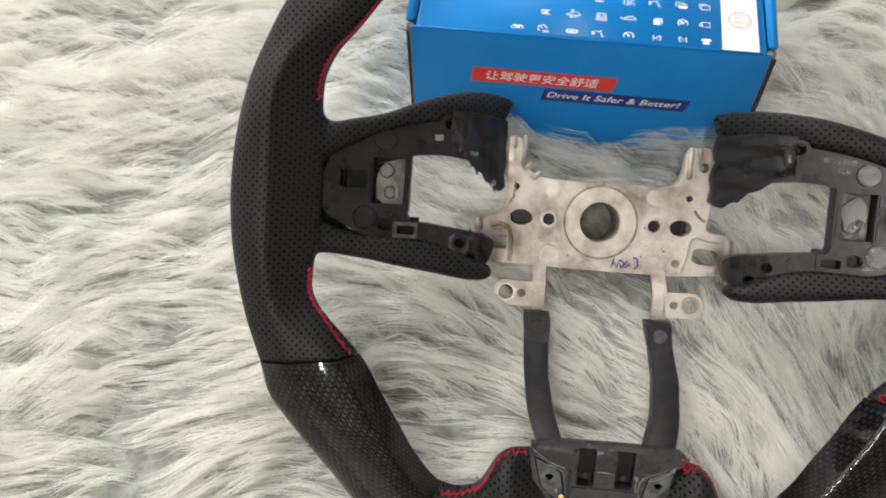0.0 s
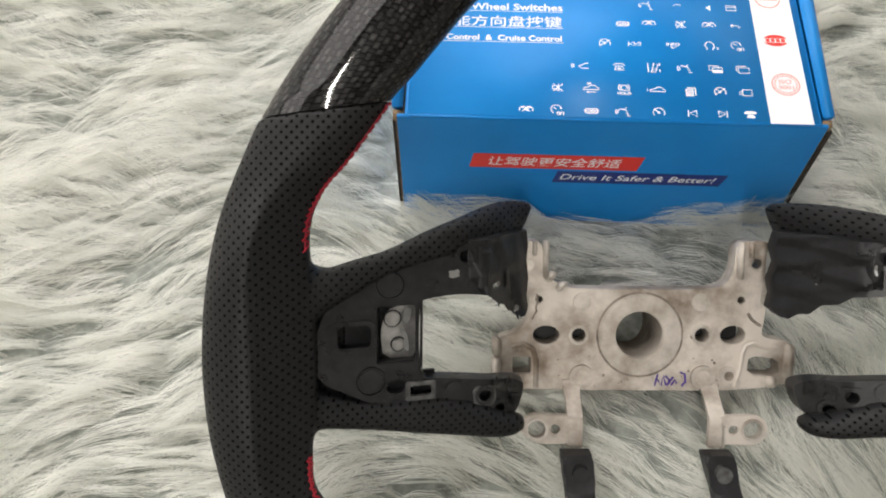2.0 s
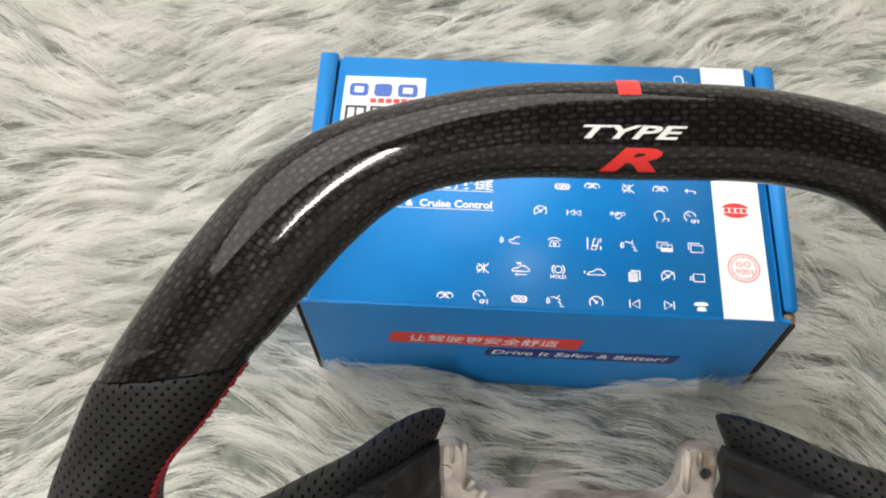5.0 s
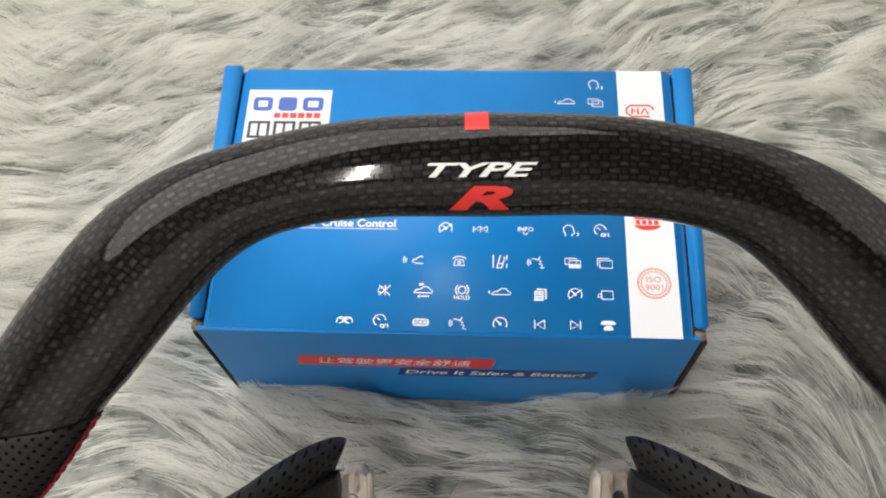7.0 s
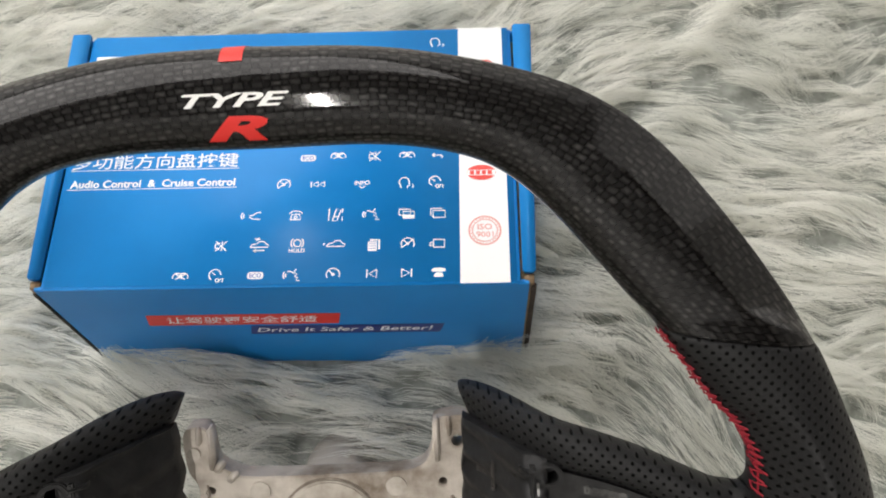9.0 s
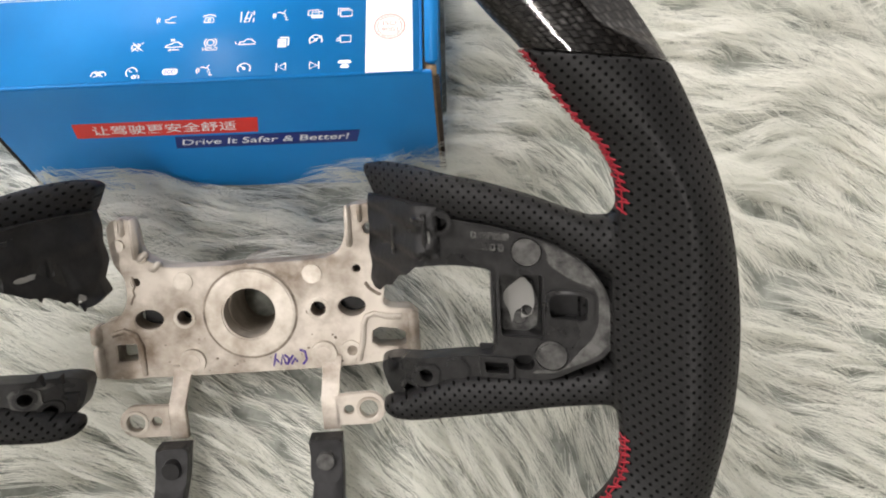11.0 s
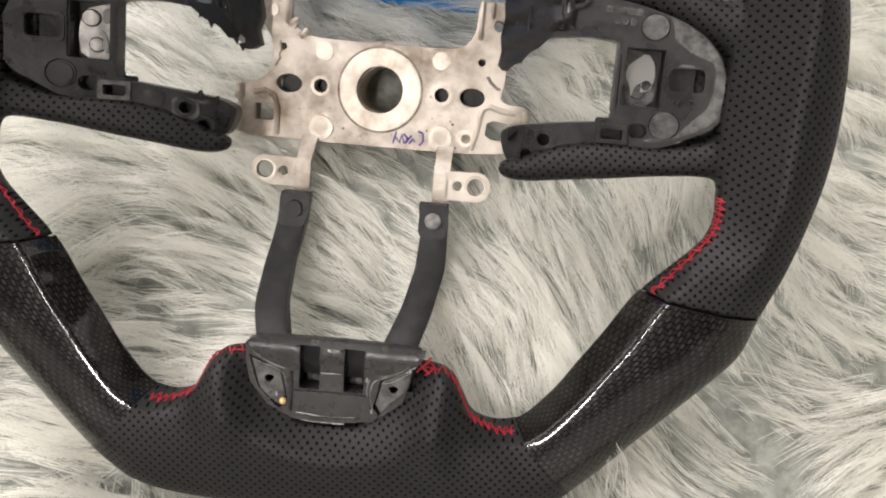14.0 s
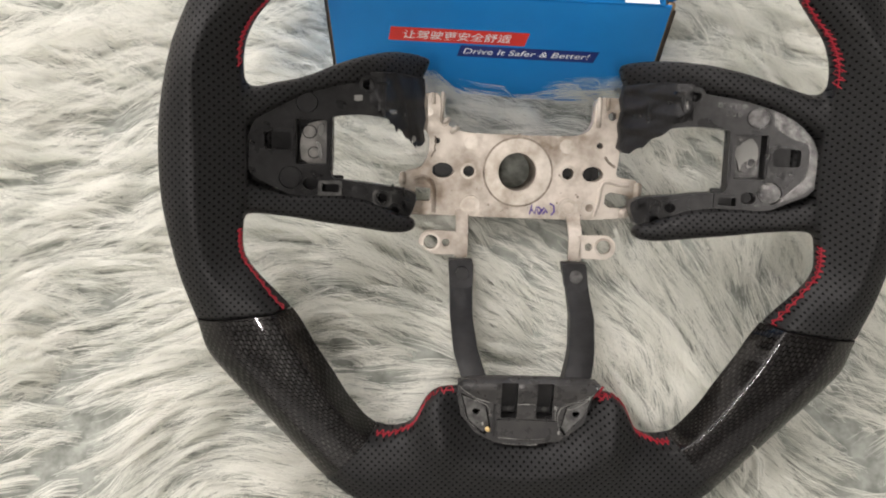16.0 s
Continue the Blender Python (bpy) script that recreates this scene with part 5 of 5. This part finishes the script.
part("stamp_mark", on_top(strokes([[(4.6, -3.2), (-4.0, -3.2), (-6.2, -1.2), (-6.2, 1.6), (-4.2, 3.2), (4.6, 3.2), (6.4, 1.6), (6.4, 0.6)],
                                   [(-3.6, -1.8), (-3.6, 1.6), (-2.2, -0.4), (-0.8, 1.6), (-0.8, -1.8)], [(0.6, -1.8), (2.4, 1.6), (4.0, -1.8)]], 0.9), sa, sb, STAMP), M_INKRED, lid, smooth=False)

# maker's plate: plain shapes in its colours
print_top("maker_panel", [rect(9.6, 83, 50.8, 126)], M_INKWHITE, 0.0, "white printed panel with blue and red shapes")
for a0, a1 in ((12.5, 22.0), (25.0, 34.0), (37.0, 47.0)):
    stamp("maker_shape", [rect(a0, 113.5, a1, 121.5, 2)] + ([rect(a0 + 2.4, 115.6, a1 - 2.4, 119.4, 0.5)[::-1]] if a0 != 25.0 else []), M_INKBLUE)
for j in range(6):
    stamp("maker_shape", [rect(23.5 + 3.9 * j, 109.4, 26.6 + 3.9 * j, 112.2)], M_INKRED)
for j in range(3):
    a0 = 11.5 + 12.4 * j
    stamp("maker_shape", [rect(a0, 97.6, a0 + 10.6, 107.4), rect(a0 + 1.4, 99.0, a0 + 9.2, 106.0)[::-1]], M_INKBLACK)
    stamp("maker_shape", [rect(a0 + 4.6, 99.0, a0 + 5.8, 106.0)], M_INKBLACK)

# three lines of white lettering with rules under them
part("lettering", on_top(text_mesh("Steering  Wheel Switches", 6.6, 79, 0.16, 0, 0.02), 8.5, 72.6), M_INKWHITE, lid, "bold white lettering", smooth=False)
part("lettering", on_top(text_mesh("\u591a\u529f\u80fd\u65b9\u5411\u76d8\u6309\u952e", 8.2, 78, 0.05, 0, 0.02), 8.8, 61.2), M_INKWHITE, lid, "white lettering", smooth=False)
part("lettering", on_top(text_mesh("Audio Control  &  Cruise Control", 5.4, 77, 0.14, 0, 0.02), 9.5, 50.6), M_INKWHITE, lid, "bold white lettering", smooth=False)
for y in (71.4, 59.6, 49.4):
    print_top("rule", [rect(8.5, y, 87.5, y + 0.35)], M_INKWHITE)


# cut edges of the card at both ends of the front; dark strips stand for the shaded gap
for x0, x1 in ((-0.9, 0.4), (BOX_W - 0.4, BOX_W + 1.8)):
    part("shaded_cut_edge", bar(x0, 0.3, 2, x1, 2.4, BOX_H - 7, 0.15), M_EDGE, front, "cut card edge, coloured dark for the shaded gap", smooth=False)


# banners on the front
def print_front(name, loop, mat, lift=0.0, label=""):
    return part(name, on_front(flat([loop], 0.1, 0), 0, 0, lift), mat, front, label, smooth=False)


print_front("red_banner", [(39.2, 24.8), (130.6, 24.8), (133.2, 37.7), (41.4, 37.7)], M_INKRED, 0, "slanted red banner with white lettering")
print_front("navy_banner", [(85.6, 11.9), (178.4, 11.9), (181.4, 22.9), (88.0, 22.9)], M_NAVY, 0.04, "slanted navy banner with white lettering")
part("lettering", on_front(text_mesh("\u8ba9\u9a7e\u9a76\u66f4\u5b89\u5168\u8212\u9002", 8.6, 72, 0.05, 0.2, 0.02), 49.5, 28.0, 0.12), M_INKWHITE, front, "white slanted lettering", smooth=False)
part("lettering", on_front(text_mesh("Drive It Safer & Better!", 7.4, 86, 0.06, 0.25, 0.02), 89.5, 15.1, 0.14), M_INKWHITE, front, "white slanted lettering", smooth=False)


# ---- the rug and its pile ----
RUG = (-0.44, -0.42, 0.46, 0.50)
rug = thing("fur_rug", pose(0, 0, BASE * K), "long-haired pale grey-green faux fur rug, tufted and tousled", "rug")
bm = bmesh.new()
bmesh.ops.create_grid(bm, x_segments=60, y_segments=60, size=0.5)
for p in bm.verts:
    x, y = RUG[0] + (p.co.x + 0.5) * (RUG[2] - RUG[0]), RUG[1] + (p.co.y + 0.5) * (RUG[3] - RUG[1])
    p.co = (x, y, -0.0015 + 0.0012 * noise.noise(Vector((x * 14, y * 14, 0))))
part("backing", bm, M_BACKING, rug, "woven grey rug backing")


def ease(a, b, x):
    t = min(1.0, max(0.0, (x - a) / (b - a)))
    return t * t * (3 - 2 * t)


def lie(x, y):
    """The way the coat is brushed at a place, in radians, and how high it stands there (0 is usual)."""
    turn = 0.78 * noise.noise(Vector((x * 5.0, y * 5.0, 0.3))) + 0.5 * noise.noise(Vector((x * 12, y * 12, 4.1))) + 0.22 * noise.noise(Vector((x * 34, y * 34, 1.7)))
    way = 186 + 18 * ease(0.12, 0.3, x) * ease(0.0, -0.2, y)
    # beside the hub the coat is brushed across, towards the box
    whorl = 1 - ease(0.5, 1.2, math.hypot((x - 0.14) / 0.1, (y + 0.12) / 0.2))
    # the pile is banked up against the front of the box
    bank = math.exp(-((y + 0.022) / 0.032) ** 2) * ease(-0.16, -0.1, x) * ease(0.12, 0.06, x)
    return radians(way - 52 * whorl) + 1.05 * turn, noise.noise(Vector((x * 12, y * 12, 8.7))) * (1 - 0.7 * bank) + 0.42 * bank


def settle(P):
    """Hairs lie beside the box, not in it, and are pressed down under the lower rim and the hub. P: rows of points, metres."""
    c, s_ = math.cos(radians(1.3)), math.sin(radians(1.3))
    bx, by = (P[..., 0] + 130 * K) * c + P[..., 1] * s_, -(P[..., 0] + 130 * K) * s_ + P[..., 1] * c
    wide, deep, pad = BOX_W * K, BOX_D * K, 0.003
    inside = (bx > -pad) & (bx < wide + pad) & (by > -pad) & (by < deep + pad)
    keep = ~inside[:, 0]
    near = np.stack([bx + pad, wide + pad - bx, by + pad, deep + pad - by], -1).argmin(-1)
    bx = np.where(inside & (near == 0), -pad, np.where(inside & (near == 1), wide + pad, bx))
    by = np.where(inside & (near == 2), -pad, np.where(inside & (near == 3), deep + pad, by))
    P[..., 0], P[..., 1] = bx * c - by * s_ - 130 * K, bx * s_ + by * c
    W = np.array(WHEEL_M.inverted())
    L = (P + np.array((0, 0, BASE * K))) @ W[:3, :3].T + W[:3, 3]
    u, v, w = L[..., 0] / K, L[..., 1] / K, L[..., 2] / K
    limit = np.where((np.abs(u) < 120) & (v < -118) & (v > -202), 79.0, 1e6)
    limit = np.minimum(limit, -15.0 + 1.2 * np.maximum(0, v - 25) + 1.2 * np.maximum(0, np.abs(u) - 65) + 2.5 * np.maximum(0, -32 - v))
    under = np.interp(-v, (58, 74, 84, 98, 110, 121), (10, 18, 30, 54, 74, 83))   # straps
    edge = np.interp(-v, (58, 92, 106, 121), (26, 26, 23, 16))
    limit = np.minimum(limit, np.where((np.abs(u) > edge) & (np.abs(u) < edge + 19) & (v < -58) & (v > -124), under, 1e6))
    keep = keep & (u ** 2 + (v + 9.5) ** 2 > 16 ** 2).all(-1)
    P -= (1.4 * np.maximum(0, w - limit) * K)[..., None] * np.array(AN)
    return P, keep


def spread(count, rng):
    x0, y0, x1, y1 = RUG
    n = int(math.sqrt(count))
    gx, gy = np.meshgrid((np.arange(n) + 0.5) / n, (np.arange(n) + 0.5) / n)
    cx = x0 + (gx.ravel() + rng.uniform(-0.6, 0.6, n * n) / n) * (x1 - x0)
    cy = y0 + (gy.ravel() + rng.uniform(-0.6, 0.6, n * n) / n) * (y1 - y0)
    return cx, cy, np.array([lie(a, b)[1] for a, b in zip(cx, cy)])


# the brushed direction on a grid over the rug, with a margin
FLOW_N, FLOW_LOW, FLOW_STEP = 250, (RUG[0] - 0.06, RUG[1] - 0.06), 1.04 / 249
FLOW = np.array([[lie(FLOW_LOW[0] + i * FLOW_STEP, FLOW_LOW[1] + j * FLOW_STEP)[0] for i in range(FLOW_N)] for j in range(FLOW_N)])


def flow(x, y):
    """Brushed direction at places, blended between the points of the grid."""
    i, j = np.clip((x - FLOW_LOW[0]) / FLOW_STEP, 0, FLOW_N - 1.001), np.clip((y - FLOW_LOW[1]) / FLOW_STEP, 0, FLOW_N - 1.001)
    a, b = i.astype(int), j.astype(int)
    f, g = i - a, j - b
    return (FLOW[b, a] * (1 - f) + FLOW[b, a + 1] * f) * (1 - g) + (FLOW[b + 1, a] * (1 - f) + FLOW[b + 1, a + 1] * f) * g


def spine(x, y, stray, curl, ln, rise, steps):
    """Points along hairs that leave the backing, bend over and lie down along the flow of the coat."""
    out = np.empty((len(x), len(steps), 3))
    px, py = x.copy(), y.copy()
    for k, s in enumerate(steps):
        if k:
            ds = (s - steps[k - 1]) * ln
            ang = flow(px, py) + stray + curl * s * s + 0.16 * np.sin(5.5 * s + 38.0 * x + 30.0 * y)
            px, py = px + ds * np.cos(ang), py + ds * np.sin(ang)
        out[:, k, 0], out[:, k, 1] = px, py
        out[:, k, 2] = rise * (1 - (1 - min(1, s * 1.9)) ** 2) - 0.005 * s * s
    return out


def across(P, rng, wild):
    tang = np.gradient(P, axis=1)
    side = np.cross(tang, np.array((0.0, 0.0, 1.0)) + wild * rng.standard_normal((len(P), 1, 3)))
    return side / (np.linalg.norm(side, axis=-1, keepdims=True) + 1e-9)


def hairs(tufts, locks, each, rng):
    """Fine single hairs drawn together into narrow locks, and the locks into loose tufts that overlap like shingles."""
    cx, cy, heap = spread(tufts, rng)
    n = len(cx)
    ang = 0.12 * rng.standard_normal(n)
    length, curl, lift_ = 0.052 * rng.uniform(0.7, 1.2, n), np.array([(0.42 + 0.6 * ease(0.1, 0.26, a)) * noise.noise(Vector((a * 17, b * 17, 6.2))) for a, b in zip(cx, cy)]) + 0.05 * rng.standard_normal(n), rng.uniform(0.35, 1.4, n)
    # locks
    t = np.repeat(np.arange(n), locks)
    m = len(t)
    rad, th = 0.0098 * np.sqrt(rng.random(m)), rng.uniform(0, 2 * np.pi, m)
    lx, ly = cx[t] + rad * np.cos(th), cy[t] + rad * np.sin(th)
    lang, lcurl = ang[t] + 0.08 * rng.standard_normal(m), curl[t] + 0.05 * rng.standard_normal(m)
    llen, pull = length[t] * rng.uniform(0.72, 1.08, m), rng.uniform(0.1, 0.45, m)
    lrise = (0.0265 + 0.021 * heap[t]) * lift_[t] * rng.uniform(0.6, 1.06, m)
    # hairs
    h = np.repeat(np.arange(m), each)
    k = len(h)
    rad, th = 0.0026 * np.sqrt(rng.random(k)), rng.uniform(0, 2 * np.pi, k)
    rx, ry = lx[h] + rad * np.cos(th), ly[h] + rad * np.sin(th)
    ln = llen[h] * rng.uniform(0.8, 1.04, k)
    rise = lrise[h] * rng.uniform(0.86, 1.04, k)
    steps = np.array([0, 0.22, 0.46, 0.73, 1.0])
    wild = np.where(rng.random(k) < 0.008, 0.25, 0.02)
    P = spine(rx, ry, lang[h] + wild * rng.standard_normal(k), lcurl[h], ln, rise, steps)
    Q = spine(lx[h], ly[h], lang[h], lcurl[h], ln, rise, steps)
    T = spine(cx[t][h], cy[t][h], ang[t][h], curl[t][h], ln, rise, steps)
    w = (rng.uniform(0.35, 0.75, k)[:, None] * steps[None] ** 0.8)[..., None]
    P[..., :2] = P[..., :2] * (1 - w) + Q[..., :2] * w
    w = (pull[h][:, None] * steps[None] ** 1.3)[..., None]
    P[..., :2] += (T[..., :2] - Q[..., :2]) * w
    P, keep = settle(P)
    P = P[keep]
    m = len(P)
    side = across(P, rng, 0.08)
    wid = (0.000115 * rng.uniform(0.6, 1.3, m))[:, None, None] * np.array([1.0, 1.0, 0.95, 0.75, 0.12])[None, :, None]
    V = np.stack([P - side * wid, P + side * wid], 2)
    k = np.arange(4)[:, None] * 2
    quads = np.concatenate([k, k + 1, k + 3, k + 2], 1)
    F = (np.arange(m) * 10)[:, None, None] + quads[None]
    return V.reshape(-1, 3), F.reshape(-1, 4)


def pile(seed):
    V, F = hairs(5200, 8, 8, np.random.default_rng(seed))
    mesh = bpy.data.meshes.new("fur")
    mesh.vertices.add(len(V))
    mesh.vertices.foreach_set("co", V.astype(np.float32).ravel())
    mesh.loops.add(F.size)
    mesh.loops.foreach_set("vertex_index", F.astype(np.int32).ravel())
    mesh.polygons.add(len(F))
    mesh.polygons.foreach_set("loop_start", np.arange(0, F.size, 4, dtype=np.int32))
    mesh.update(calc_edges=True)
    return mesh


# dense short undercoat that shows between the long hairs, coloured dark for shade there
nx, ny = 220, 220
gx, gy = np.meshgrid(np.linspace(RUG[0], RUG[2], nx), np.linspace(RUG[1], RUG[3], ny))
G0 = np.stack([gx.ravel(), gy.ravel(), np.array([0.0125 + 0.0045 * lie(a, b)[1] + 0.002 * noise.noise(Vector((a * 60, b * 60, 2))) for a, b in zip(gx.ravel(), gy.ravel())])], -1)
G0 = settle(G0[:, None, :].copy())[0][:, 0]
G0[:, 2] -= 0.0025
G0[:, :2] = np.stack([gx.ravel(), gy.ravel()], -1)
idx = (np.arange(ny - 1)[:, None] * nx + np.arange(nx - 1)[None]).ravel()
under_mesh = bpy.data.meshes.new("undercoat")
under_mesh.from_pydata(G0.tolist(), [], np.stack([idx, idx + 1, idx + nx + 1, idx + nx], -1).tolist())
part("undercoat", under_mesh, M_UNDER, rug, "dense grey-green undercoat, toned dark for the shade between hairs")

fur = part("fur", pile(3), M_FUR, None)
fur.location.z = BASE * K
tagged(fur, "pale grey-green tousled long fur of the rug", "fur", kind="stuff")
